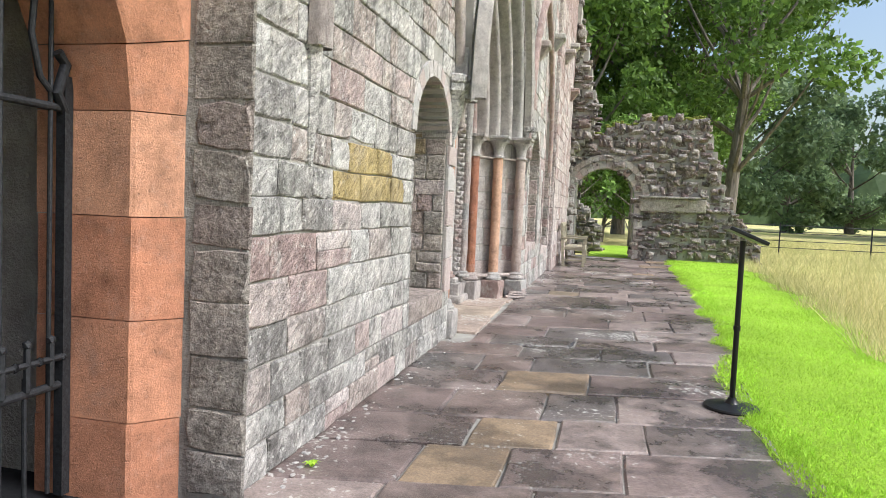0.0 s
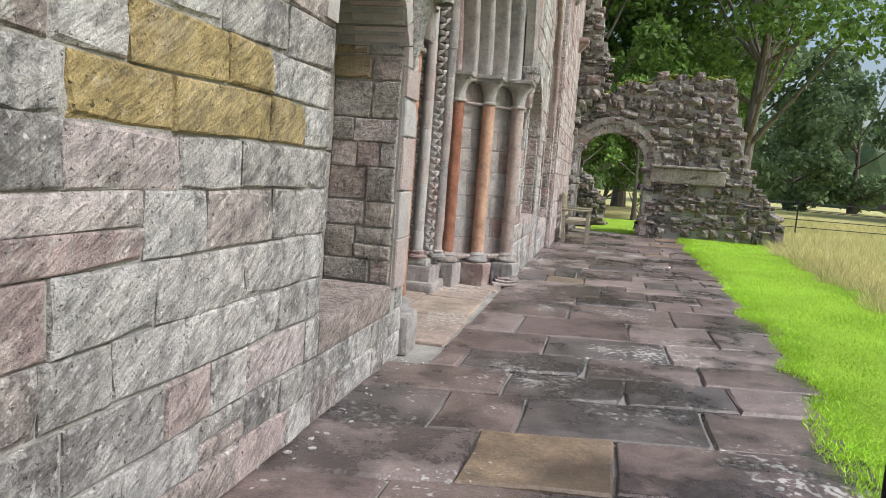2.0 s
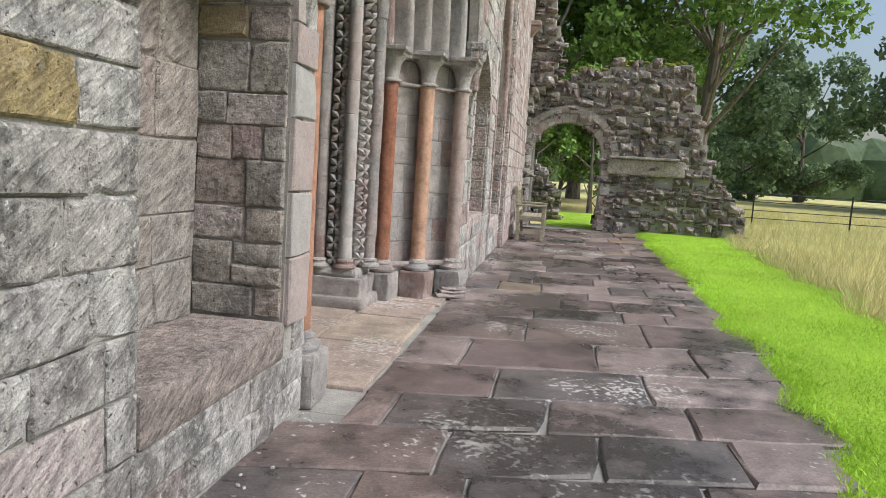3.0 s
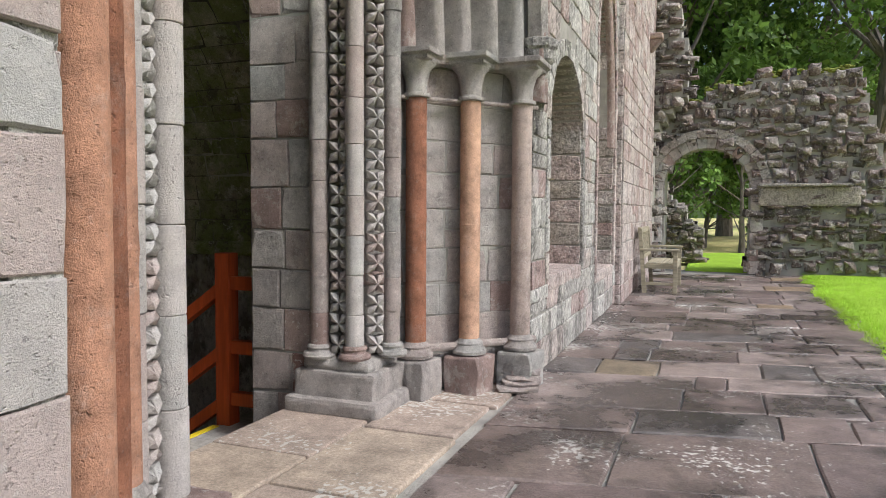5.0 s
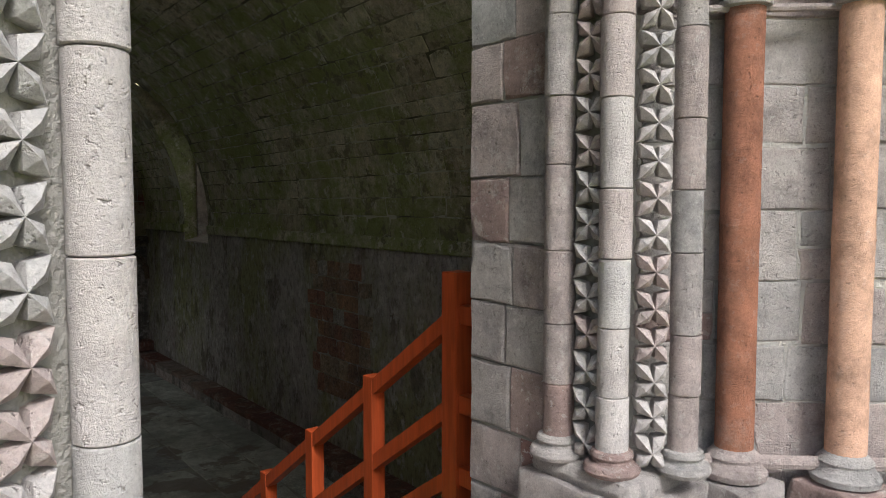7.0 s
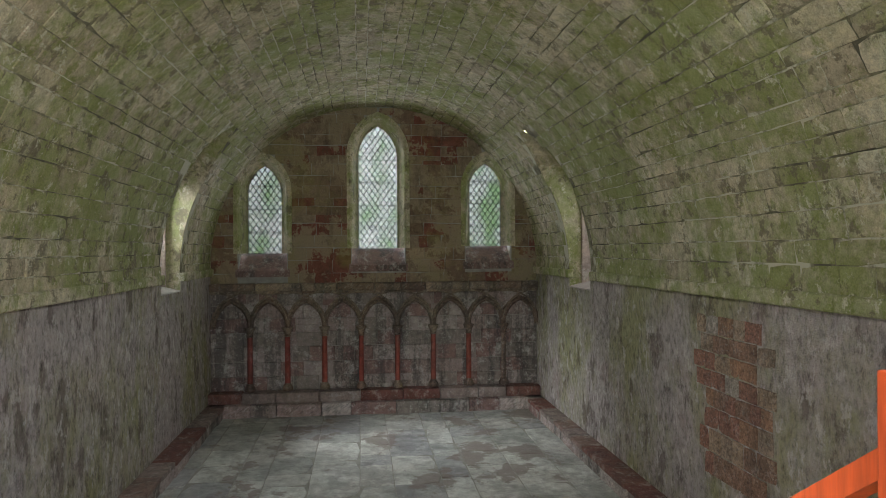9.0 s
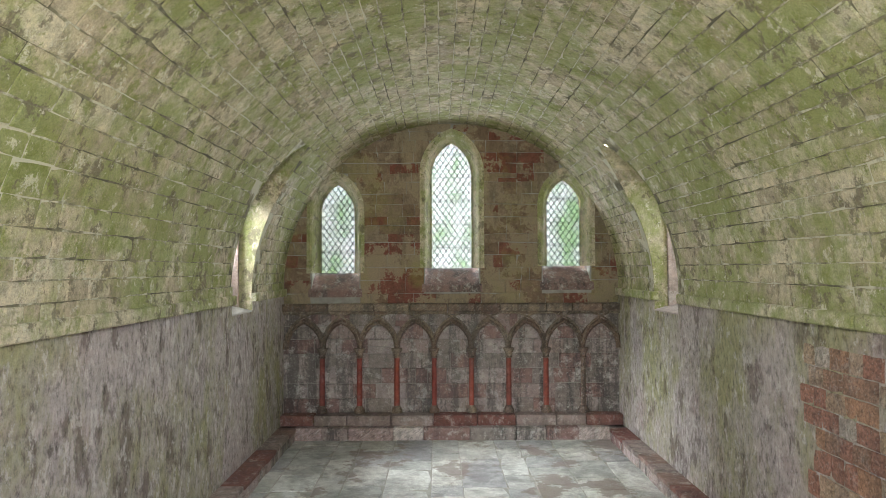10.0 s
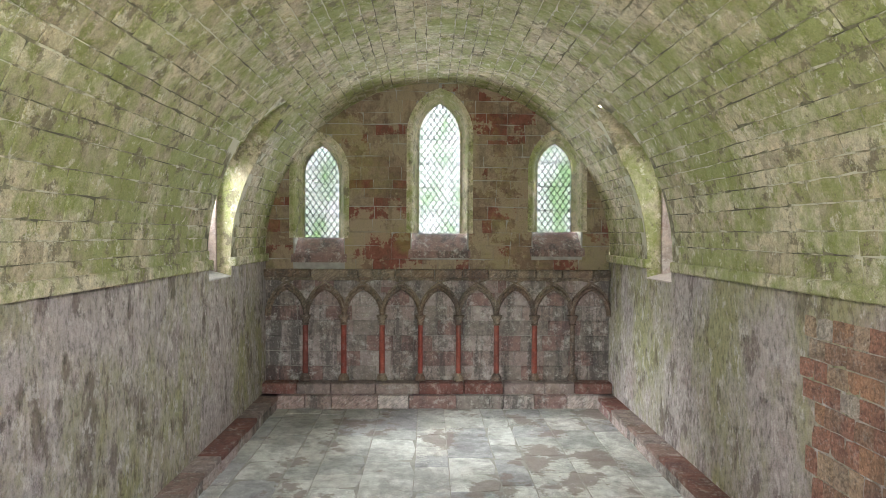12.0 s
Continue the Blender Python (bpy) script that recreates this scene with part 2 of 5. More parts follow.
def flag_mat(name, colors, wet, stain=0.0, rough=0.7):
    """Flagstone: each slab its own tint, ripple marks, stains, white lichen specks, and damp that shines."""
    q = Nodes(name)
    c = q.ramp(q.random(), *spread(colors), hold=True)
    c = q.mix(1.0, c, q.ramp(q.noise(4.5, 9, 0.78), (0.3, 0.5), (0.5, 0.95), (0.7, 1.4)), "MULTIPLY")
    c = q.mix(q.ramp(q.noise(1.5, 8, 0.75), (0.5, 0), (0.66, 0.4)), c, (0.24, 0.19, 0.155))
    c = q.mix(1.0, c, q.ramp(q.noise(70, 5, 0.75), (0.3, 0.65), (0.5, 1.0), (0.7, 1.35)), "MULTIPLY")
    spots = q.mix(0.55, q.noise(30, 3, 0.5), q.noise(1.1, 5, 0.6))
    c = q.mix(q.ramp(spots, (0.575, 0), (0.61, 0.75)), c, (0.6, 0.6, 0.56))
    damp = q.noise(0.9, 8, 0.72)
    c = q.mix(q.ramp(damp, (0.44, 0.72 * wet), (0.53, 0.0)), c, (0.028, 0.024, 0.022))
    r = q.ramp(damp, (0.4, 0.75 - 0.55 * wet), (0.6, rough))
    if stain:
        c = q.mix(q.ramp(q.noise(0.75, 8, 0.68), (0.55, 0), (0.575, stain)), c, (0.17, 0.125, 0.10))
    h = q.mix(0.45, q.noise(8, 8, 0.7), q.noise(70, 5, 0.7))
    q.b.inputs["Specular IOR Level"].default_value = 0.5
    return q.out(c, r, h, 0.45, 0.02)


M_flag = flag_mat("wet_flagstone", [(0.17, 0.13, 0.12), (0.22, 0.17, 0.155), (0.13, 0.115, 0.11), (0.24, 0.195, 0.18), (0.18, 0.14, 0.125), (0.29, 0.235, 0.215)], 1.0, rough=0.5)
M_flag_buff = flag_mat("buff_flagstone", [(0.25, 0.185, 0.12), (0.20, 0.16, 0.11)], 0.7)
M_sill = flag_mat("threshold_stone", [(0.40, 0.33, 0.26), (0.37, 0.30, 0.25)], 0.2)
M_roomflag = flag_mat("room_flagstone", [(0.50, 0.50, 0.47), (0.42, 0.43, 0.41), (0.54, 0.54, 0.51), (0.36, 0.36, 0.37), (0.60, 0.61, 0.58)], 0.55, 0.75, 0.45)


def plain(name, color, rough=0.5, metal=0.0, grain=40, vary=0.15, bump=0.15, stretch=(1, 1, 1)):
    q = Nodes(name)
    lo, hi = tuple(v * (1 - vary) for v in color), tuple(min(1, v * (1 + vary)) for v in color)
    f = q.noise(grain, 5, 0.6, stretch)
    return q.out(q.ramp(f, (0.3, lo), (0.7, hi)), q.ramp(q.noise(7, 5), (0.3, rough * 0.85), (0.7, min(1, rough * 1.15))), f, bump, 0.01, metal)


M_moss = plain("moss_tuft", (0.22, 0.25, 0.05), 0.9, 0, 30, 0.5, 0.8)
# near-black: the shade inside the passage is put into its colour
M_gloom = plain("passage_gloom", (0.012, 0.013, 0.016), 0.8)
M_black = plain("black_paint", (0.012, 0.012, 0.013), 0.35)
M_iron = plain("wrought_iron", (0.03, 0.032, 0.036), 0.55, 0.4, 60, 0.4, 0.4)
M_panel = plain("sign_panel", (0.02, 0.02, 0.022), 0.3)
M_letter = plain("sign_print", (0.7, 0.7, 0.68), 0.5)
M_redpaint = plain("red_painted_wood", (0.42, 0.075, 0.022), 0.4, 0, 30, 0.25, 0.2, (1, 1, 0.1))
M_bench = plain("weathered_teak", (0.33, 0.30, 0.22), 0.8, 0, 22, 0.35, 0.5, (0.15, 1, 1))
M_board = plain("grey_board", (0.34, 0.33, 0.31), 0.7, 0, 30, 0.25, 0.3)
M_yellow = plain("yellow_nosing", (0.75, 0.58, 0.03), 0.5)
M_steel = plain("dark_steel", (0.10, 0.09, 0.085), 0.45, 0.8)
M_lead = plain("lead_came", (0.05, 0.055, 0.055), 0.6, 0.3)


def glass_mat():
    """Old greenish leaded glass; near-black tint dims the lamps, patches imitate foliage and sky."""
    q = Nodes("dimming_glass")
    q.b.inputs["Transmission Weight"].default_value = 1.0
    q.b.inputs["IOR"].default_value = 1.02
    c = q.ramp(q.noise(1.6, 5, 0.6, (1, 1, 0.6)), (0.40, (0.00020, 0.00045, 0.00013)), (0.6, (0.0013, 0.0014, 0.0014)))
    return q.out(c, 0.25, q.noise(9, 3), 0.05, 0.01)


M_glass = glass_mat()


def leaf_mat(name, a, b, island=True):
    q = Nodes(name)
    c = q.ramp(q.random(island), (0.0, a), (0.6, b), (1.0, tuple(v * 1.5 for v in b)))
    c = q.mix(q.ramp(q.noise(0.5, 4), (0.35, 0.6), (0.65, 0.0)), c, tuple(v * 0.5 for v in a))
    q.b.inputs["Subsurface Weight"].default_value = 0.0
    q.out(c, 0.55)
    t = q.n("BsdfTranslucent", Color=c)
    m = q.n("MixShader", Fac=0.4)
    q.t.links.new(q.b.outputs[0], m.inputs[1])
    q.t.links.new(t.outputs[0], m.inputs[2])
    q.t.links.new(m.outputs[0], q.t.nodes["Material Output"].inputs[0])
    return q.m


M_leaf = leaf_mat("leaf", (0.08, 0.15, 0.03), (0.19, 0.32, 0.07))
# distance haze painted in: paler and bluer than the near leaf
M_leaf_haze = leaf_mat("hazy_far_leaf", (0.14, 0.21, 0.11), (0.24, 0.34, 0.16))
M_conifer = leaf_mat("conifer_leaf", (0.02, 0.05, 0.022), (0.045, 0.085, 0.03))
M_lawn = leaf_mat("lawn_blade", (0.36, 0.60, 0.04), (0.55, 0.86, 0.09))
M_hay = leaf_mat("meadow_blade", (0.46, 0.48, 0.17), (0.74, 0.68, 0.36))
M_bark = plain("bark", (0.16, 0.14, 0.12), 0.9, 0, 9, 0.5, 1.0, (1, 1, 0.25))


def ground_mat():
    q = Nodes("meadow_ground")
    c = q.ramp(q.noise(0.09, 6, 0.6), (0.35, (0.40, 0.44, 0.13)), (0.55, (0.64, 0.56, 0.26)), (0.7, (0.48, 0.50, 0.18)))
    c = q.mix(1.0, c, q.ramp(q.noise(9, 6, 0.7), (0.3, 0.7), (0.7, 1.25)), "MULTIPLY")
    return q.out(c, 0.95, q.noise(25, 5), 0.8, 0.05)


def lawn_mat():
    q = Nodes("lawn_ground")
    c = q.ramp(q.noise(1.2, 7, 0.65), (0.3, (0.30, 0.50, 0.04)), (0.7, (0.44, 0.70, 0.06)))
    c = q.mix(1.0, c, q.ramp(q.noise(60, 4, 0.7), (0.3, 0.6), (0.7, 1.3)), "MULTIPLY")
    return q.out(c, 0.95, q.noise(80, 4), 1.0, 0.03)


M_ground = ground_mat()
M_lawn_ground = lawn_mat()

# ---- building helpers ----
rng = random.Random(7)
V = Vector
X, Y, Z = V((1, 0, 0)), V((0, 1, 0)), V((0, 0, 1))


def link(name, bm, mat, smooth=False):
    me = bpy.data.meshes.new(name)
    bm.normal_update()
    bm.to_mesh(me)
    bm.free()
    me.materials.append(mat)
    if smooth:
        for p in me.polygons:
            p.use_smooth = len(p.vertices) <= 4
        me.set_sharp_from_angle(angle=0.6)
    return new(name, me)


def part(name, bm, mat, parent, label="", smooth=False):
    ob = link(name, bm, mat, smooth)
    ob.parent = parent
    ob.matrix_parent_inverse = Matrix.Identity(4)
    return tagged(ob, label)


def empty(name, label, category, group="", kind="", m=None):
    ob = new(name)
    if m is not None:
        ob.matrix_basis = m
    return tagged(ob, label, category, group, kind)


def hexa(bm, pts):
    """A closed six-sided block from eight corners: four below, four above, both counter-clockwise."""
    v = [bm.verts.new(p) for p in pts]
    for f in ((3, 2, 1, 0), (4, 5, 6, 7), (0, 1, 5, 4), (1, 2, 6, 5), (2, 3, 7, 6), (3, 0, 4, 7)):
        bm.faces.new([v[i] for i in f])
    return v


def box(bm, x0, x1, y0, y1, z0, z1):
    return hexa(bm, [(x0, y0, z0), (x1, y0, z0), (x1, y1, z0), (x0, y1, z0), (x0, y0, z1), (x1, y0, z1), (x1, y1, z1), (x0, y1, z1)])


def rbox(x0, x1, y0, y1, z0, z1, r=0.008, seg=2):
    bm = bmesh.new()
    box(bm, x0, x1, y0, y1, z0, z1)
    bmesh.ops.bevel(bm, geom=bm.edges[:], offset=r, segments=seg, affect="EDGES", profile=0.6)
    return bm


def worn_box(x0, x1, y0, y1, z0, z1, r=0.02, amount=0.012):
    """A weathered block: rounded edges, and faces that bulge and dip."""
    bm = rbox(x0, x1, y0, y1, z0, z1, r)
    bmesh.ops.subdivide_edges(bm, edges=[e for e in bm.edges if e.calc_length() > 0.06], cuts=4, use_grid_fill=True)
    for v in bm.verts:
        v.co += V((noise.noise(v.co * 9), noise.noise(v.co * 9 + V((7, 0, 0))), 0.5 * noise.noise(v.co * 9 + V((0, 7, 0))))) * amount
    return bm


def tube(bm, pts, r, seg=10, caps=True):
    """A round bar along pts; r is one radius or one for each point."""
    pts = [V(p) for p in pts]
    rs = r if isinstance(r, (list, tuple)) else [r] * len(pts)
    rings = []
    for i, p in enumerate(pts):
        d = (pts[min(i + 1, len(pts) - 1)] - pts[max(i - 1, 0)]).normalized()
        side = d.cross(V((0, 0, 1)) if abs(d.z) < 0.95 else V((0, 1, 0))).normalized()
        up = side.cross(d)
        rings.append([bm.verts.new(p + rs[i] * (math.cos(a) * side + math.sin(a) * up)) for a in [2 * math.pi * k / seg for k in range(seg)]])
    for a, b in zip(rings, rings[1:]):
        for k in range(seg):
            bm.faces.new((a[k], a[(k + 1) % seg], b[(k + 1) % seg], b[k]))
    if caps:
        bm.faces.new(rings[0][::-1])
        bm.faces.new(rings[-1])


def lathe(bm, x, y, profile, seg=20, squash=1.0):
    """A turned piece: profile of (radius, z), from the bottom up."""
    rings = [[bm.verts.new((x + r * math.cos(2 * math.pi * k / seg), y + squash * r * math.sin(2 * math.pi * k / seg), z)) for k in range(seg)] for r, z in profile]
    for a, b in zip(rings, rings[1:]):
        for k in range(seg):
            bm.faces.new((a[k], a[(k + 1) % seg], b[(k + 1) % seg], b[k]))
    bm.faces.new(rings[0][::-1])
    bm.faces.new(rings[-1])


def block(bm, o, u, n, w, h, depth, edge=0.006, rough=0.005, up=V((0, 0, 1)), chip=0.18):
    """One dressed stone: a box whose front edge is worn round and wavers, with a corner or two knocked off; o is the lower corner of its back."""
    e = min(edge * rng.uniform(0.7, 1.6), 0.3 * min(w, h))
    j = lambda k=1.0: rng.uniform(-rough, rough) * k
    fs = ((0, 0), (0.5, 0), (1, 0), (1, 0.5), (1, 1), (0.5, 1), (0, 1), (0, 0.5))
    wob = [(j(), j(), 0.0) for _ in fs]
    for k in (0, 2, 4, 6):
        if rng.random() < chip:
            c = rng.uniform(0.05, 0.12) * min(w, h)
            wob[k] = (c * (1 - 2 * fs[k][0]), c * (1 - 2 * fs[k][1]), 0.0)
    ring = lambda i, d, f: [o + u * (i + a * (w - 2 * i) + wx * f) + up * (i + b * (h - 2 * i) + wz * f) + n * (d + (j(0.6) if f else 0)) for (a, b), (wx, wz, _) in zip(fs, wob)]
    a = [bm.verts.new(p) for p in ring(0, 0, 0)]
    b = [bm.verts.new(p) for p in ring(0, depth - e, 1)]
    c = [bm.verts.new(p) for p in ring(e, depth, 1)]
    mid = bm.verts.new(sum((v.co for v in c), V()) / 8 + n * rng.uniform(-0.2 * rough, rough * 1.5))
    for p, q in ((a, b), (b, c)):
        for k in range(8):
            bm.faces.new((p[k], p[(k + 1) % 8], q[(k + 1) % 8], q[k]))
    for k in range(8):
        bm.faces.new((c[k], c[(k + 1) % 8], mid))


def pointed(half, spring, apex, z, grow=0.0):
    """Half-width at height z of a pointed or round arch, or None above it."""
    if z <= spring:
        return half + grow
    rise = apex - spring
    R = (half * half + rise * rise) / (2 * half) if rise > half else None
    if R is None:
        k = 1 - ((z - spring) / (rise + grow)) ** 2
        return (half + grow) * math.sqrt(k) if k > 0 else None
    k = (R + grow) ** 2 - (z - spring) ** 2
    if k <= 0:
        return None
    v = math.sqrt(k) - (R - half)
    return v if v > 0 else None


def arch_pts(half, spring, apex, n=9, grow=0.0):
    """Points (s, z) along the arch from its left spring over the crown to its right one."""
    rise = apex - spring
    if rise > half * 1.02:
        R = (half * half + rise * rise) / (2 * half)
        top = math.acos((R - half) / (R + grow))
        left = [(-((R + grow) * math.cos(top * k / n) - (R - half)), spring + (R + grow) * math.sin(top * k / n)) for k in range(n + 1)]
        return left + [(-s, z) for s, z in left[-2::-1]]
    return [(-(half + grow) * math.cos(math.pi * k / (2 * n)), spring + (rise + grow) * math.sin(math.pi * k / (2 * n))) for k in range(2 * n + 1)]


def holes_at(holes, z0, z1, grow=0.0):
    out = []
    for mid, half, base, spring, apex in holes:
        if z1 <= base or z0 >= apex + grow:
            continue
        w = max(filter(None, (pointed(half, spring, apex, max(z, base), grow) for z in (z0, 0.5 * (z0 + z1), z1))), default=None)
        if w:
            out.append((mid - w, mid + w))
    return out


def free_runs(a, b, cuts):
    runs = [(a, b)]
    for c0, c1 in cuts:
        runs = [r for p, q in runs for r in ((p, min(q, c0)), (max(p, c1), q)) if r[1] - r[0] > 0.02]
    return runs


def masonry(setting, mat, o, u, n, length, z0, z1, course=(0.2, 0.32), width=(0.28, 0.62), holes=(), depth=0.014, gap=0.0035, grow=0.0, special=None, name="stone", limit=300, beds=None, wave=0.012, uneven=0.005):
    """Courses of dressed blocks as parts of a wall, laid round its openings; the beds waver and some blocks are split."""
    z, count, rest = z0, 0, None
    while z < z1 - 0.05:
        h = min(rng.uniform(*course), z1 - z)
        if beds and z < beds[-1] - 0.01:
            h = min(v for v in beds if v > z + 0.01) - z
        for a, b in free_runs(0.0, length, holes_at(holes, z, z + h, grow)):
            s = a
            while s < b - 0.01:
                w = rng.uniform(*width)
                if b - s - w < width[0] * 0.6:
                    w = b - s
                m = (special(s + w / 2, z + h / 2) if special else None) or mat
                pieces = [(s, z, w, h)]
                luck = rng.random()
                if luck < 0.035 and w > 0.22:
                    pieces = [(s, z, w, h * 0.48), (s, z + h * 0.48, w, h * 0.52)]
                elif luck < 0.16 and w > 0.35:
                    pieces = [(s, z, w * 0.4, h), (s + w * 0.4, z, w * 0.6, h)]
                for ps, pz, pw, ph in pieces:
                    lift = lambda t: wave * noise.noise(V((t * 1.6, z * 3.0, o.y + o.x * 3)))
                    tilt = (lift(ps + pw) - lift(ps)) / pw
                    ut, zt = (u + Z * tilt).normalized(), (Z - u * tilt).normalized()
                    args = (o + u * (ps + gap) + Z * (pz + gap + lift(ps)), ut, n, pw - 2 * gap, ph - 2 * gap, depth + rng.uniform(-uneven, uneven))
                    if count < limit:
                        bm = bmesh.new()
                        block(bm, *args, up=zt)
                        part(name, bm, m, setting)
                    else:
                        rest = rest or bmesh.new()
                        block(rest, *args, up=zt)
                    count += 1
                s += w
        z += h
    if rest:
        tagged(part("stonework", rest, mat, setting), kind="stuff")


def wall_core(name, o, u, n, length, z0, z1, thick, holes=(), label="", step=0.05, mat=None):
    """The wall behind its facing stones, with openings that go right through."""
    bm = bmesh.new()
    zs = sorted({z0, z1, *[min(max(v, z0), z1) for hl in holes for v in (hl[2], hl[3], hl[4])]})
    fine = []
    for a, b in zip(zs, zs[1:]):
        curved = any(hl[3] <= a + 1e-6 and b <= hl[4] + 1e-6 for hl in holes)
        k = max(1, int((b - a) / step)) if curved else 1
        fine += [(a + (b - a) * i / k, a + (b - a) * (i + 1) / k) for i in range(k)]
    for a, b in fine:
        m = (a + b) / 2
        for p, q in free_runs(0, length, holes_at(holes, m, m + 1e-4)):
            lo, hi = o + u * p, o + u * q
            back = -n * thick
            pts = [lo, hi, hi + back, lo + back]
            if u.cross(-n).z < 0:
                pts = pts[::-1]
            hexa(bm, [(*p2.xy, a) for p2 in pts] + [(*p2.xy, b) for p2 in pts])
    return tagged(link(name, bm, mat or M_mortar), label, "wall", kind="structure")


def voussoirs(setting, mat, o, u, n, hole, ring, depth, count, jambs=True, name="voussoir", widths=None):
    """Arch stones, and below them the dressed jamb blocks, round an opening."""
    mid, half, base, spring, apex = hole
    inner, outer = arch_pts(half, spring, apex, count), arch_pts(half, spring, apex, count, ring)
    to = lambda s, z, d: o + u * (mid + s) + V((0, 0, z)) + n * d
    for k in range(len(inner) - 1):
        bm = bmesh.new()
        (a, b), (c, d) = (inner[k], inner[k + 1]), (outer[k], outer[k + 1])
        g = 0.04
        mixp = lambda p, q, f: (p[0] + (q[0] - p[0]) * f, p[1] + (q[1] - p[1]) * f)
        quad = [mixp(a, b, g), mixp(a, b, 1 - g), mixp(c, d, 1 - g), mixp(c, d, g)]
        hexa(bm, [to(*p, -0.3) for p in quad] + [to(*p, depth + rng.uniform(0, 0.008)) for p in quad])
        bmesh.ops.recalc_face_normals(bm, faces=bm.faces[:])
        part(name, bm, mat, setting)
    if jambs:
        for side in (-1, 1):
            z = base if not widths or widths[side > 0] else spring
            while z < spring - 0.03:
                h = min(rng.uniform(0.2, 0.33), spring - z)
                w = widths[side > 0] if widths else ring * rng.uniform(0.75, 1.6)
                bm = bmesh.new()
                s = mid - half - w if side < 0 else mid + half
                block(bm, o + u * (s + 0.004) + V((0, 0, z + 0.004)) - n * 0.35, u, n, w - 0.008, h - 0.008, 0.35 + depth + 0.01)
                part("jamb_stone", bm, mat, setting)
                z += h


def outline(hole, n=10, foot=True):
    """The edge of an opening as (s, z, outward s, outward z), from the foot of one jamb over the arch to the other."""
    mid, half, base, spring, apex = hole
    pts = arch_pts(half, spring, apex, n)
    if foot:
        pts = [(-half, base)] + pts + [(half, base)]
    out = []
    for k, (s, z) in enumerate(pts):
        a, b = pts[max(k - 1, 0)], pts[min(k + 1, len(pts) - 1)]
        t = V((b[0] - a[0], b[1] - a[1])).normalized()
        if foot and k in (0, len(pts) - 1):
            t = V((0, 1 if k == 0 else -1))
        out.append((mid + s, z, -t.y, t.x))
    return out


def sweep(bm, o, u, n, hole, profile, seg=10, foot=True):
    """A moulding: profile of (out from the edge, out from the wall), carried round an opening."""
    rows = []
    for s, z, ns, nz in outline(hole, seg, foot):
        rows.append([bm.verts.new(o + u * (s + ns * a) + V((0, 0, z + nz * a)) + n * d) for a, d in profile])
    for r0, r1 in zip(rows, rows[1:]):
        for k in range(len(profile) - 1):
            bm.faces.new((r0[k], r0[k + 1], r1[k + 1], r1[k]))
    return rows


def roll(r, ds=0.0, dn=0.0, k=8):
    """Profile of a round bar, half proud."""
    return [(ds - r * math.cos(math.pi * i / k), dn + r * math.sin(math.pi * i / k)) for i in range(k + 1)]


FRONT, FRONT_B = -1.355, -1.145      # cores of the facade either side of the portal
INNER = -2.62                      # inner face of the west wall
END, NORTH, SOUTH = -16.4, 4.3, 11.3
ROOM, SPRING, RAD, MIDY = -2.2, 0.8, 3.5, 7.8

# ---- facade, first stretch: round-headed niche in a tall blind arch ----
oA = V((FRONT, 2.54, 0))
niche = (2.91, 0.53, 0.44, 1.72, 2.2)
wall_west = wall_core("wall_west_1", oA, Y, X, 3.68, -0.2, 6.0, 0.42, [niche], "weathered grey sandstone ashlar facade with round-headed niche")
wall_core("wall_west_2", oA - X * 0.42, Y, X, 3.68, -0.2, 6.0, 0.82, (), "solid wall behind the niche")


def tint_a(s, z):
    y = s + 2.54
    if 3.62 < y < 4.55 and 1.2 < z < 1.52:
        return M_ochre
    if 2.55 < y < 3.25 and 0.7 < z < 1.04:
        return M_pink
    return M_pink if rng.random() < 0.1 else None


masonry(wall_west, M_wall, oA, Y, X, 3.68, 0.0, 3.6, course=(0.16, 0.22), width=(0.22, 0.52), holes=[(2.96, 0.58, 0.44, 1.72, 2.31)], special=tint_a,
        beds=[0.16, 0.31, 0.49, 0.66, 0.85, 1.04, 1.2, 1.36, 1.52, 1.7])
masonry(wall_west, M_wall, oA + Z * 0.0, Y, X, 3.68, 3.6, 5.9, course=(0.3, 0.4), width=(0.5, 0.9), limit=70)
voussoirs(wall_west, M_pale, oA, Y, X, niche, 0.12, 0.016, 7, widths=(0.0, 0.235))
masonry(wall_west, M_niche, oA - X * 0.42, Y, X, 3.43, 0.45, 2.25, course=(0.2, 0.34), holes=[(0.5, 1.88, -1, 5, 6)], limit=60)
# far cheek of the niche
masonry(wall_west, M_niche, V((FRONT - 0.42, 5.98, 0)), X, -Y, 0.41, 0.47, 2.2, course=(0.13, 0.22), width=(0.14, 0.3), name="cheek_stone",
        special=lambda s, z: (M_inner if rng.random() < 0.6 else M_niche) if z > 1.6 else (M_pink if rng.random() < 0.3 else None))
bm = rbox(FRONT - 0.42, FRONT + 0.02, 4.925, 5.975, 0.3, 0.47, 0.03)
part("sill", bm, M_niche, wall_west, "worn pink sandstone niche sill")
# corner return towards the red doorway
ret = wall_core("wall_return", V((FRONT + 0.03, 2.545, 0)), -X, -Y, 0.24, -0.2, 6.0, 0.02, (), "return of the ashlar facade beside the red doorway")
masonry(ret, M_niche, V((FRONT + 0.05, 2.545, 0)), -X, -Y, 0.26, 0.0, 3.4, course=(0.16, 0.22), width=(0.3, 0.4))

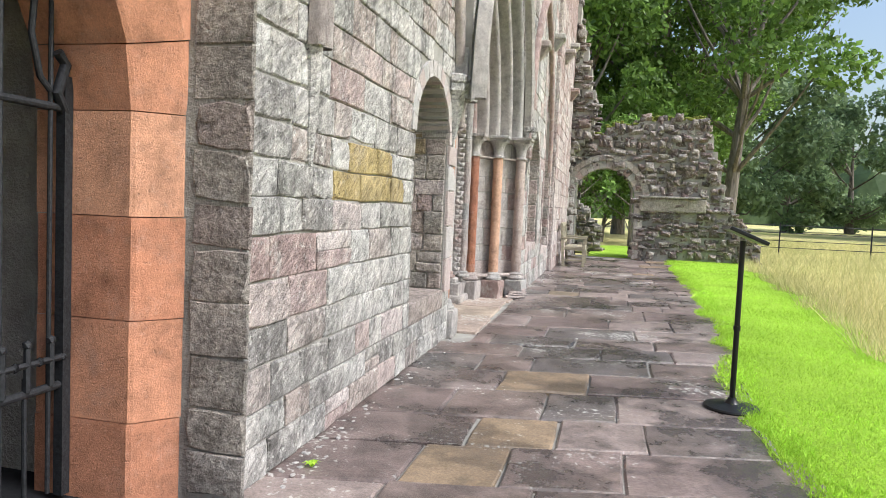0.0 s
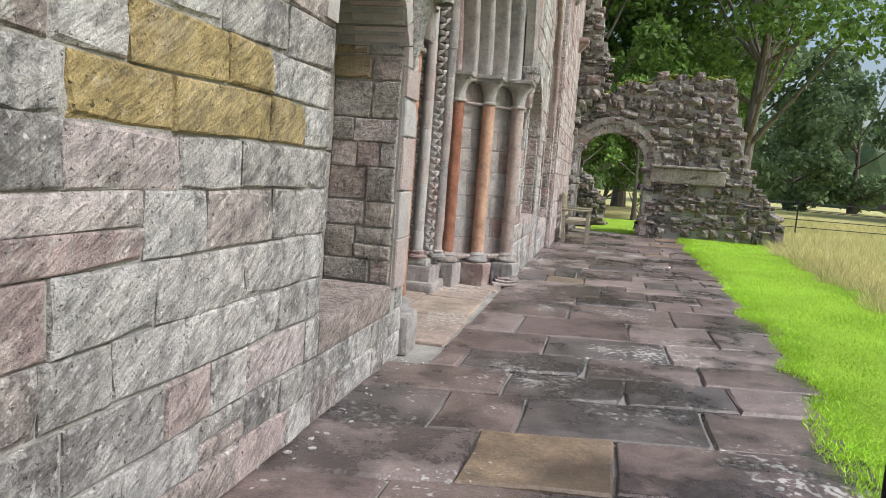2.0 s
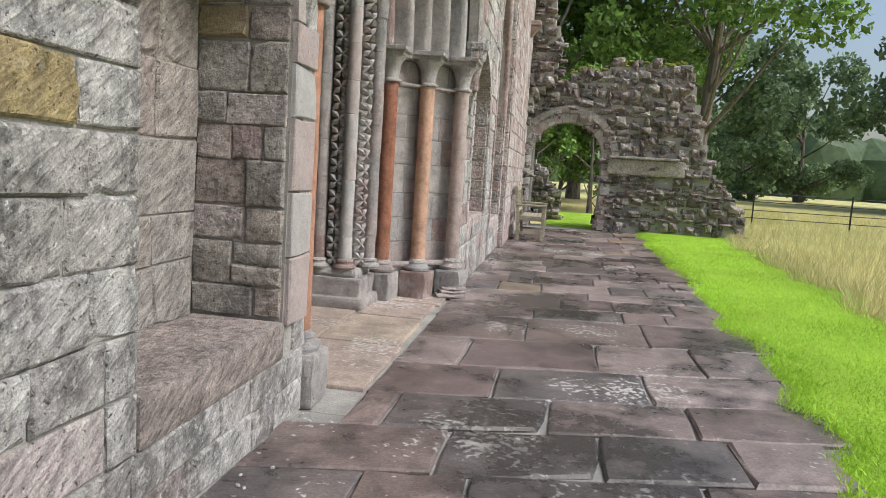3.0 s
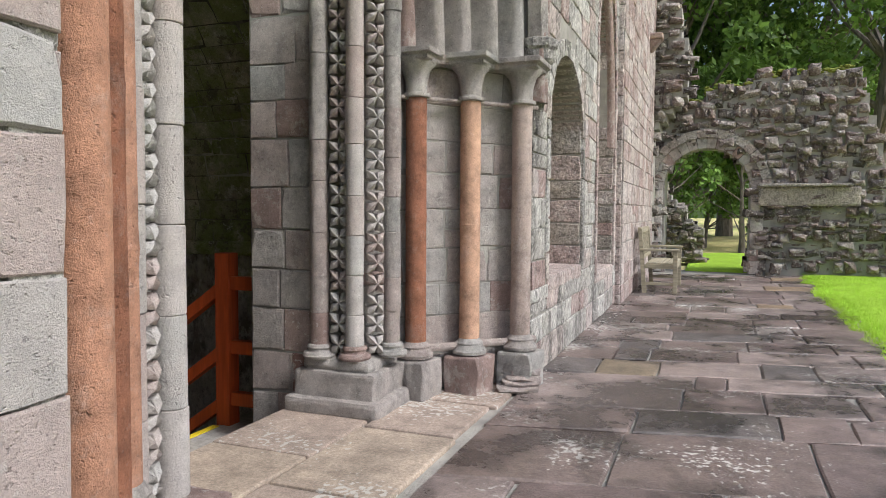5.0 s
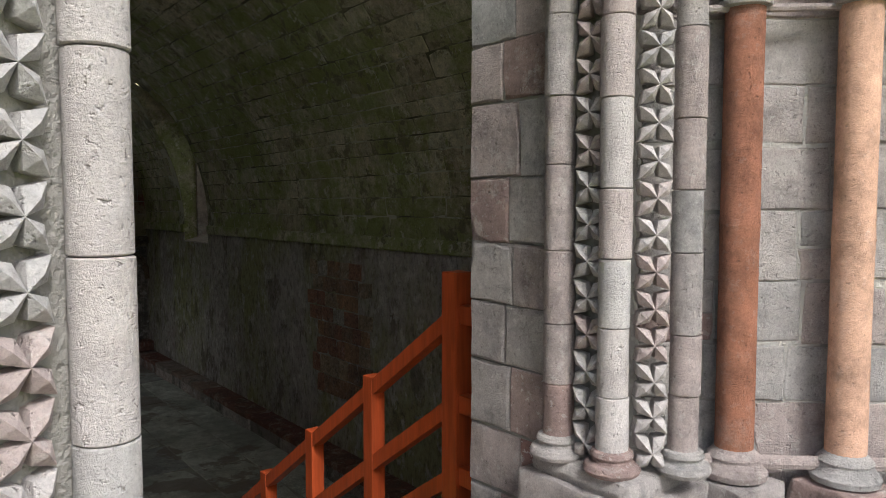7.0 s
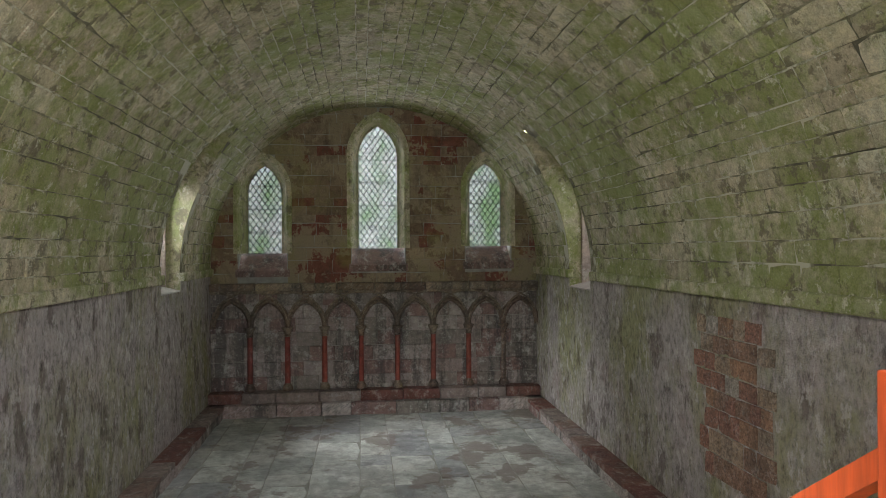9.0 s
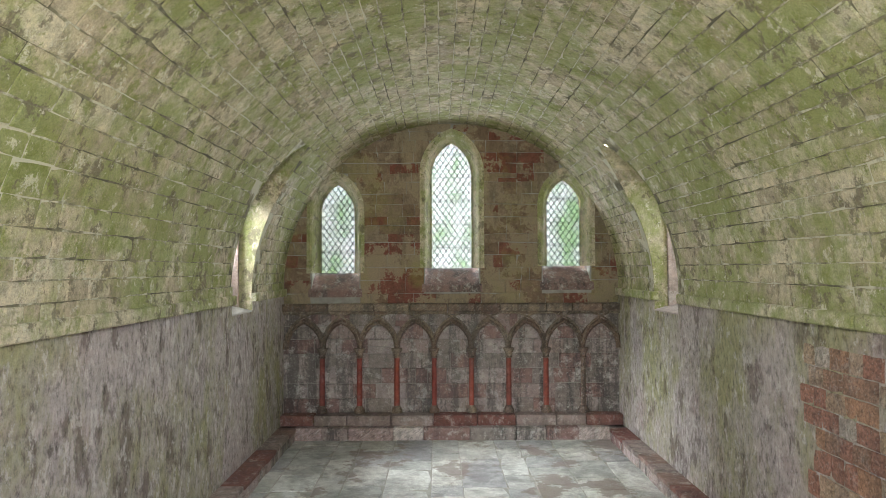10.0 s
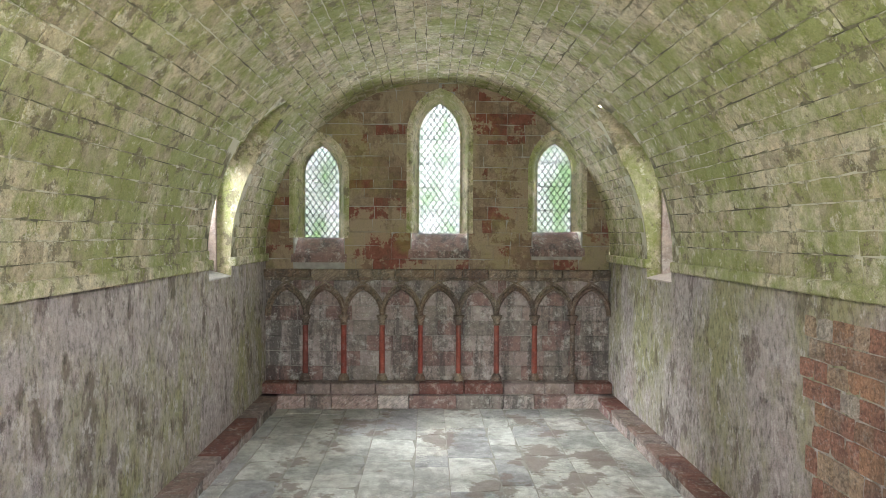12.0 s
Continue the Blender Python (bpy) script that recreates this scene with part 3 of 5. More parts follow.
# tall blind arch over the niche
blind = (2.12, 1.54, 1.9, 2.0, 4.4)
bm = bmesh.new()
tube(bm, [oA + Y * 0.6 + X * 0.01 + Z * 1.2, oA + Y * 0.59 + X * 0.012 + Z * 1.5, oA + Y * 0.58 + X * 0.02 + Z * 1.95], [0.004, 0.03, 0.05], 10)
part("springer", bm, M_wall, wall_west, smooth=True)
bm = bmesh.new()
sweep(bm, oA, Y, X, blind, [(-0.09, 0.02)] + roll(0.045, -0.045, 0.05) + roll(0.03, 0.03, 0.06) + [(0.06, 0.02)], 14)
part("blind_arch_moulding", bm, M_portal, wall_west, "moulded grey stone blind arch", smooth=True)

# ---- red sandstone doorway with iron gate ----
oR = V((-1.6, 0.0, 0))
red_door = (1.66, 0.73, -0.1, 1.5, 2.35)
wall_red = wall_core("wall_west_3", oR - X * 0.06, Y, X, 2.54, -0.2, 6.0, 0.5, [(1.66, 0.9, -0.2, 1.5, 2.5)], "facade round the red sandstone doorway")
wall_core("wall_west_4", V((-1.66, -6, 0)), Y, X, 6.0, -0.2, 6.0, 1.0, (), "facade continuing past the doorway")
masonry(wall_red, M_red, oR - X * 0.06, Y, X, 2.54, 2.4, 4.0, course=(0.3, 0.4), holes=[(1.66, 0.9, -0.2, 1.5, 2.5)])
prof = [(0.0, -0.55), (0.0, -0.13), (0.012, -0.115), (0.145, 0.0), (0.16, 0.01), (0.3, 0.01)]
line = outline(red_door, 5)
run = []
for a, b in zip(line, line[1:]):
    k = max(1, round(math.hypot(b[0] - a[0], b[1] - a[1]) / 0.42))
    run += [(a, b, i / k, (i + 1) / k) for i in range(k)]
for a, b, f, g in run:
    bm = bmesh.new()
    gap = 0.002
    L = math.hypot(b[0] - a[0], b[1] - a[1]) * (g - f)
    e = gap / L * (g - f)
    jig = rng.uniform(-0.005, 0.005)
    rows = []
    for t in (f + e, g - e):
        s, z, ns, nz = (p + (q - p) * t for p, q in zip(a, b))
        rows.append([bm.verts.new(oR + Y * (s + ns * p) + Z * (z + nz * p) + X * (d + jig)) for p, d in prof])
    for k in range(len(prof) - 1):
        bm.faces.new((rows[0][k], rows[0][k + 1], rows[1][k + 1], rows[1][k]))
    for r in rows:
        bm.faces.new(r)
    bmesh.ops.recalc_face_normals(bm, faces=bm.faces[:])
    part("jamb_stone", bm, M_red, wall_red)
# passage behind the gate, its shade painted as near-black walls
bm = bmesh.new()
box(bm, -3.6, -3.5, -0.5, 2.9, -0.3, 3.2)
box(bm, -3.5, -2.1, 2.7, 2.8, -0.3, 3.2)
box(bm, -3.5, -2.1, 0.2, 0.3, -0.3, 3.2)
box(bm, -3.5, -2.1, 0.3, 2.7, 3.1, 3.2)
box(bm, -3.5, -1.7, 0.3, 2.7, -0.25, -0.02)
tagged(link("wall_vestibule", bm, M_gloom), "stone passage behind the iron gate, its gloom put into the colour", "wall", kind="structure")

gate = empty("iron_gate", "black wrought-iron gate with cross finials in doorway", "gate", m=pose(-2.0, 0, 0))
for z in (0.44, 1.5):
    bm = bmesh.new()
    tube(bm, [(0, 0.95, z), (0, 2.37, z)], 0.016)
    part("rail", bm, M_iron, gate)
bm = bmesh.new()
box(bm, -0.02, 0.02, 2.34, 2.38, 0.0, 1.62)
part("stile", bm, M_iron, gate)
for k in range(12):
    y = 2.29 - k * 0.11
    top = 0.5 if k % 2 else 1.95
    bm = bmesh.new()
    tube(bm, [(0, y, 0.03), (0, y, top)], 0.009, 8)
    bar = part("bar", bm, M_iron, gate)
    bm = bmesh.new()
    z = 0.53
    tube(bm, [(0.012, y, z - 0.08), (0.012, y, z + 0.09)], 0.013, 6)
    tube(bm, [(0.012, y - 0.055, z + 0.02), (0.012, y + 0.055, z + 0.02)], 0.013, 6)
    for dy, dz in ((-0.055, 0.02), (0.055, 0.02), (0, 0.095)):
        bmesh.ops.create_icosphere(bm, subdivisions=1, radius=0.019, matrix=Matrix.Translation((0.012, y + dy, z + dz)))
    part("cross_finial", bm, M_iron, bar, smooth=True)
bm = bmesh.new()
tube(bm, [(0, 2.33, 1.52), (0, 2.24, 1.6), (0, 2.2, 1.75), (0, 2.22, 1.95)], 0.012)
tube(bm, [(0, 2.36, 1.48), (0.02, 2.3, 1.55), (0.02, 2.34, 1.66), (0.02, 2.3, 1.7)], 0.02)
part("scroll", bm, M_iron, gate, smooth=True)

# ---- the portal: stepped jambs, shafts, dogtooth, moulded arches ----
portal = empty("portal", "deep pointed Romanesque doorway of grey and red sandstone", "portal", kind="structure")
for name, poly, z0, z1 in (
    ("jamb_core", [(-1.42, 6.22), (INNER, 6.22), (INNER, 6.68), (-1.98, 7.06), (-1.88, 7.06), (-1.80, 6.90), (-1.74, 6.74), (-1.70, 6.70), (-1.52, 6.42)], -0.2, 2.75),
    ("jamb_core", [(-1.17, 9.72), (-1.98, 8.86), (-2.02, 8.68), (-2.16, 8.62), (INNER, 8.62), (INNER, 10.2), (-1.17, 10.2)], -0.2, 2.75),
):
    bm = bmesh.new()
    lo = [bm.verts.new((x, y, z0)) for x, y in poly]
    hi = [bm.verts.new((x, y, z1)) for x, y in poly]
    bm.faces.new(hi), bm.faces.new(lo[::-1])
    for k in range(len(poly)):
        bm.faces.new((lo[k], lo[(k + 1) % len(poly)], hi[(k + 1) % len(poly)], hi[k]))
    bmesh.ops.recalc_face_normals(bm, faces=bm.faces[:])
    part(name, bm, M_mortar, portal)
# diagonal wall behind the far shafts
du = V((0.81, 0.86, 0)).normalized()
dn = V((0.86, -0.81, 0)).normalized()
masonry(portal, M_portal, V((-1.99, 8.86, 0)), du, dn, 1.17, 0.0, 2.08, course=(0.17, 0.26), width=(0.22, 0.42), gap=0.0025, uneven=0.003, name="jamb_stone")
# flat inner jamb, and the near one
masonry(portal, M_portal, V((-2.62, 8.621, 0)), X, -Y, 0.5, -0.2, 3.0, course=(0.2, 0.3), width=(0.18, 0.36), uneven=0.003, name="jamb_stone", special=lambda s, z: M_peel if z < 0.5 and s > 0.15 else None)
su, sn = V((-0.64, -0.38, 0)).normalized(), V((-0.38, 0.64, 0)).normalized()
masonry(portal, M_portal, V((-1.98, 7.062, 0)), su, sn, 0.72, -0.2, 2.1, course=(0.2, 0.3), width=(0.2, 0.4), uneven=0.003, name="jamb_stone")


def drums(x, y, r, z0, z1, mat, step=(0.2, 0.3), keel=0.0):
    """A half-engaged roll built up of short drums."""
    z = z0
    while z < z1 - 0.02:
        h = min(rng.uniform(*step), z1 - z)
        bm = bmesh.new()
        rr = r + rng.uniform(-0.002, 0.003)
        lathe(bm, x + rng.uniform(-0.003, 0.003), y, [(rr - 0.004, z + 0.001), (rr, z + 0.004), (rr, z + h - 0.004), (rr - 0.004, z + h - 0.001)], 18)
        part("drum", bm, mat, portal, smooth=True)
        z += h


def shaft(x, y, r, z0, z1, mats, ringz, label):
    """A free-standing shaft in two lengths with a ring where they meet, a turned foot and a neck ring."""
    for (a, b), m in zip(((z0, ringz), (ringz, z1)), mats):
        bm = bmesh.new()
        steps = 14
        prof = [(r * (1.0 + 0.03 * noise.noise(V((x * 9, a + (b - a) * k / steps * 3, y)))), a + (b - a) * k / steps) for k in range(steps + 1)]
        prof[-1 if b == ringz else 0] = (r * 1.03, ringz)
        lathe(bm, x, y, prof, 20)
        part("shaft", bm, m, portal, label, smooth=True)
    bm = bmesh.new()
    lathe(bm, x, y, [(r, ringz - 0.006), (r * 1.04, ringz - 0.003), (r * 1.04, ringz + 0.002), (r, ringz + 0.005)], 20)
    part("shaft_joint", bm, mats[0], portal, smooth=True)
    bm = bmesh.new()
    lathe(bm, x, y, [(r * 1.7, z0 - 0.05), (r * 1.75, z0 - 0.03), (r * 1.45, z0 - 0.005), (r * 1.35, z0 + 0.01), (r * 1.4, z0 + 0.02), (r * 1.05, z0 + 0.045), (r, z0 + 0.05)], 22)
    part("shaft_foot", bm, M_portal, portal, smooth=True)


def capital(x, y, r, z, face):
    """Bell capital with neck ring."""
    bm = bmesh.new()
    lathe(bm, x, y, [(r, z), (r * 1.3, z + 0.005), (r * 1.35, z + 0.015), (r * 1.3, z + 0.027), (r * 1.02, z + 0.032), (r * 1.05, z + 0.1), (r * 1.35, z + 0.17), (r * 1.9, z + 0.21), (r * 1.95, z + 0.225)], 22)
    part("capital", bm, M_portal, portal, smooth=True)


COLS = [(-1.71, 9.05), (-1.44, 9.30), (-1.17, 9.56)]
LEFT = [(-1.43, 6.345), (-1.51, 6.47), (-1.61, 6.61)]
for (x, y), m, rz, lab in zip(COLS, ((M_redcol, M_redcol), (M_tancol, M_tancol), (M_greycol, M_greycol)), (1.13, 1.08, 1.13), ("carved red sandstone shaft", "smooth tan sandstone shaft", "worn grey-pink stone shaft")):
    shaft(x, y, 0.065, 0.3, 1.87, m, rz, lab)
    capital(x, y, 0.065, 1.86, None)
    bm = worn_box(-0.125, 0.125, -0.125, 0.125, 0.0, 0.26, 0.02)
    bmesh.ops.rotate(bm, verts=bm.verts[:], cent=(0, 0, 0), matrix=Matrix.Rotation(radians(-10), 3, "Z"))
    bmesh.ops.translate(bm, verts=bm.verts[:], vec=(x, y, -0.02))
    for v in bm.verts:
        v.co += V((noise.noise(v.co * 8), noise.noise(v.co * 8 + V((5, 0, 0))), 0)) * 0.012
    part("shaft_plinth", bm, M_portal, portal)
for (x, y), jz, m in zip(LEFT, (1.2, 1.5, 1.05), ((M_pinkcol, M_pinkcol), (M_redcol, M_redcol), (M_pinkcol, M_pinkcol))):
    shaft(x, y, 0.066, 0.3, 1.87, m, jz, "tall orange-red sandstone shaft")
    capital(x, y, 0.07, 1.86, None)
    bm = worn_box(x - 0.13, x + 0.13, y - 0.1, y + 0.13, -0.02, 0.25, 0.03)
    part("shaft_plinth", bm, M_portal, portal)
# abacus over each far capital, stepping back
for k, (x, y) in enumerate(COLS):
    bm = bmesh.new()
    lathe(bm, 0, 0, [(0.17, 0.0), (0.2, 0.012), (0.2, 0.03), (0.235, 0.045), (0.235, 0.075), (0.22, 0.08)], 4)
    bmesh.ops.rotate(bm, verts=bm.verts[:], cent=(0, 0, 0), matrix=Matrix.Rotation(radians(45), 3, "Z"))
    bmesh.ops.translate(bm, verts=bm.verts[:], vec=(x - 0.02, y + 0.02, 2.07 + 0.002 * k))
    part("abacus", bm, M_portal, portal)
bm = bmesh.new()
for a, b in ((V((-1.97, 8.78, 2.08)), V((-1.1, 9.7, 2.08))),):
    off = dn * 0.03
    hexa(bm, [a + off, b + off, b - dn * 0.2, a - dn * 0.2] + [p + Z * 0.055 for p in (a + off * 1.6, b + off * 1.6, b - dn * 0.2, a - dn * 0.2)])
bmesh.ops.recalc_face_normals(bm, faces=bm.faces[:])
part("impost", bm, M_portal, portal)
bm = bmesh.new()
a, b = V((-1.97, 8.8, 1.86)), V((-1.12, 9.7, 1.86))
tube(bm, [a + dn * 0.03, b + dn * 0.03], 0.014, 8)
a.z = b.z = 0.3
tube(bm, [a + dn * 0.03, b + dn * 0.03], 0.025, 8)
part("string_moulding", bm, M_portal, portal, smooth=True)

# dogtooth bands with rolls
part("jamb_plinth", worn_box(-2.3, -1.69, 8.47, 8.95, -0.02, 0.09, 0.03), M_portal, portal, "lower step of the chamfered stone plinth")
for x, y, rr in ((-1.905, 8.615, 0.052), (-2.13, 8.60, 0.055), (-1.755, 8.80, 0.05)):
    bm = bmesh.new()
    lathe(bm, x, y, [(rr * 1.7, 0.305), (rr * 1.85, 0.32), (rr * 1.7, 0.338), (rr * 1.3, 0.345), (rr * 1.25, 0.355), (rr * 1.4, 0.366), (rr * 1.3, 0.38), (rr, 0.386)], 20)
    part("roll_base", bm, M_portal, portal, smooth=True)
bm = worn_box(-2.26, -1.74, 8.52, 8.95, -0.02, 0.24, 0.02)
part("jamb_plinth", bm, M_portal, portal, "chamfered grey stone plinth")
bm = worn_box(-2.22, -1.78, 8.55, 8.95, 0.22, 0.31, 0.04)
part("jamb_base", bm, M_portal, portal)
drums(-1.905, 8.615, 0.052, 0.3, 2.78, M_pale)
drums(-2.13, 8.60, 0.055, 0.3, 2.78, M_portal)
drums(-1.755, 8.80, 0.05, 0.3, 2.78, M_portal)
drums(-1.80, 7.035, 0.056, 0.12, 2.78, M_pale, (0.28, 0.4))
drums(-1.685, 6.715, 0.036, 0.2, 2.78, M_pale, (0.3, 0.42))
bm = worn_box(-1.95, -1.6, 6.7, 7.13, -0.02, 0.13, 0.03)
part("jamb_plinth", bm, M_portal, portal)


def dogtooth(a, b, out, w, z0, z1, pitch=0.125):
    """A band of dogtooth: each tooth four leaves that rise to a point; a and b are the band's sides in plan."""
    z = z0
    a, b = V((*a, 0)), V((*b, 0))
    mid, half = (a + b) / 2, (b - a) / 2
    n = V((*out, 0)).normalized()
    while z < z1 - pitch:
        bm = bmesh.new()
        h = pitch * 0.5
        sink = n * -0.03
        peak = mid + n * w * rng.uniform(0.85, 1.0) + Z * (z + h)
        wear = rng.uniform(0.85, 1.0)
        for sx, sz in ((-1, -1), (1, -1), (1, 1), (-1, 1)):
            tip = mid + half * (0.97 * sx * wear) + Z * (z + h + sz * h * 0.96) + n * w * 0.45
            way = tip - peak
            broad = (half.normalized() * -sz + Z * sx).normalized() * (0.3 * h + 0.1 * half.length)
            ridge = peak + way * 0.5 + n * w * 0.3
            p1, p2 = peak + way * 0.52 + broad - n * w * 0.25, peak + way * 0.52 - broad - n * w * 0.25
            v = [bm.verts.new(p) for p in (peak, p1, tip, p2, ridge, p1 + sink * 1.6, tip + sink * 1.6, p2 + sink * 1.6, peak + sink * 1.6)]
            for f in ((0, 1, 4), (1, 2, 4), (2, 3, 4), (3, 0, 4), (1, 5, 6, 2), (2, 6, 7, 3), (0, 8, 5, 1), (3, 7, 8, 0)):
                bm.faces.new([v[q] for q in f])
        bmesh.ops.recalc_face_normals(bm, faces=bm.faces[:])
        part("dogtooth", bm, M_pale, portal)
        z += pitch


dogtooth((-2.075, 8.615), (-1.955, 8.655), (0.35, -0.9), 0.06, 0.32, 2.85)
dogtooth((-1.87, 8.67), (-1.79, 8.755), (0.75, -0.65), 0.06, 0.32, 2.85, 0.12)
drums(-1.74, 6.80, 0.042, 0.12, 2.78, M_pale, (0.26, 0.4))
dogtooth((-1.769, 6.845), (-1.808, 6.955), (0.9, 0.35), 0.045, 0.16, 2.85, 0.12)

# moulded arch orders above the imposts
oP = V((0, 7.9, 0))
for half, rise, xf, r in ((1.66, 2.3, -1.22, 0.055), (1.5, 2.12, -1.34, 0.05), (1.36, 1.98, -1.48, 0.055), (1.22, 1.82, -1.6, 0.05), (1.08, 1.62, -1.74, 0.055), (0.96, 1.46, -1.88, 0.05), (0.87, 1.3, -2.04, 0.055)):
    foot = 2.13 if half > 1.0 else 2.74
    bm = bmesh.new()
    sweep(bm, oP + X * xf, Y, X, (0.0, half, foot, foot, foot + rise), [(-0.06, -0.17), (-0.06, -0.04)] + roll(r, -0.01, 0.0) + [(0.05, -0.03), (0.08, -0.05), (0.11, -0.02)] + roll(0.025, 0.125, 0.0, 5) + [(0.18, -0.01), (0.18, -0.2)], 14, False)
    part("arch_order", bm, M_portal, portal, smooth=True)
hood = (0.0, 1.8, 2.0, 2.13, 4.62)
bm = bmesh.new()
sweep(bm, oP + X * (FRONT_B - 0.02), Y, X, hood, [(-0.02, 0.0), (-0.02, 0.09), (0.02, 0.11)] + roll(0.03, 0.05, 0.09, 5) + [(0.1, 0.05), (0.11, 0.0)], 14, False)
part("hood_mould", bm, M_portal, portal, smooth=True)
for y in (6.08, 9.78):
    bm = bmesh.new()
    lathe(bm, (FRONT if y < 8 else FRONT_B) + 0.02, y, [(0.008, 1.7), (0.04, 1.84), (0.07, 2.0), (0.1, 2.16), (0.125, 2.19), (0.125, 2.25), (0.14, 2.27), (0.14, 2.32), (0.1, 2.34)], 8)
    part("corbel", bm, M_wall, portal, "carved stone corbel under the hood mould", smooth=True)
# solid masonry over the door
wall_over = wall_core("wall_over_portal", V((FRONT_B - 0.06, 6.1, 0)), Y, X, 3.7, 2.12, 6.0, 1.3, [(1.8, 1.72, 2.0, 2.13, 4.5)], "ashlar above the doorway")
masonry(wall_over, M_wall, V((FRONT_B - 0.06, 6.1, 0)), Y, X, 3.7, 2.13, 5.9, course=(0.24, 0.34), holes=[(1.8, 1.8, 2.0, 2.13, 4.6)])
bm = bmesh.new()
box(bm, INNER, -2.2, 6.2, 9.6, 3.35, 4.6)
tagged(link("wall_lintel", bm, M_mortar), "masonry closing the arch head", "wall", kind="structure")

# ---- facade, second stretch ----
oB = V((FRONT_B, 9.72, 0))
niche_b = (1.19, 0.69, 0.66, 1.85, 2.45)
tall = (3.45, 0.66, 0.5, 2.9, 4.0)
wall_b = wall_core("wall_west_5", oB, Y, X, 4.4, -0.2, 6.0, 0.42, [niche_b, tall], "weathered ashlar facade with niches beyond the doorway")
wall_core("wall_west_6", oB - X * 0.42, Y, X, 9.0, -0.2, 6.0, 1.03, (), "solid wall behind the niches")
masonry(wall_b, M_wall, oB, Y, X, 4.4, 0.0, 5.9, course=(0.18, 0.26), width=(0.22, 0.5), holes=[niche_b, tall], grow=0.1, special=lambda s, z: M_pink if rng.random() < 0.2 else None)
voussoirs(wall_b, M_wall, oB, Y, X, niche_b, 0.13, 0.016, 6, widths=(0.1, 0.1))
voussoirs(wall_b, M_pink, oB, Y, X, tall, 0.12, 0.016, 7, widths=(0.1, 0.1))
masonry(wall_b, M_inner, oB - X * 0.42, Y, X, 4.3, 0.5, 4.0, course=(0.2, 0.3), limit=90)
for y, zb, top, m in ((9.72 + 1.88, 0.68, 1.9, M_inner), (9.72 + 4.11, 0.52, 2.14, M_pink)):
    z = zb
    while z < top:
        h = rng.uniform(0.16, 0.26)
        bm = bmesh.new()
        block(bm, V((FRONT_B - 0.4, y + 0.02, z)), X, -Y, 0.4, h - 0.012, 0.03)
        part("cheek_stone", bm, rng.choice((m, M_niche, M_pink)), wall_b)
        z += h
bm = rbox(FRONT_B - 0.42, FRONT_B + 0.02, 10.2, 11.62, 0.55, 0.68, 0.03)
part("sill", bm, M_pink, wall_b)
bm = rbox(FRONT_B - 0.42, FRONT_B + 0.02, 12.5, 13.84, 0.4, 0.53, 0.03)
part("sill", bm, M_pink, wall_b)
bm = bmesh.new()
sweep(bm, oB, Y, X, (1.75, 1.75, 1.9, 2.0, 4.6), [(-0.09, 0.02)] + roll(0.045, -0.045, 0.05) + roll(0.03, 0.03, 0.06) + [(0.06, 0.02)], 14)
part("blind_arch_moulding", bm, M_portal, wall_b, smooth=True)
# pink projecting stretch that runs to the ruin
oC = V((FRONT_B + 0.08, 14.1, 0))
wall_c = wall_core("wall_west_7", oC, Y, X, 5.2, -0.2, 7.5, 0.7, (), "pink sandstone wall behind the bench")
masonry(wall_c, M_pink, oC, Y, X, 4.6, 0.0, 7.4, course=(0.2, 0.3), width=(0.25, 0.5))
masonry(wall_c, M_pink, oC + V((0.0, 0.0, 0)), -X, -Y, 0.25, 0.0, 7.0, course=(0.22, 0.3), width=(0.2, 0.3), depth=0.04)


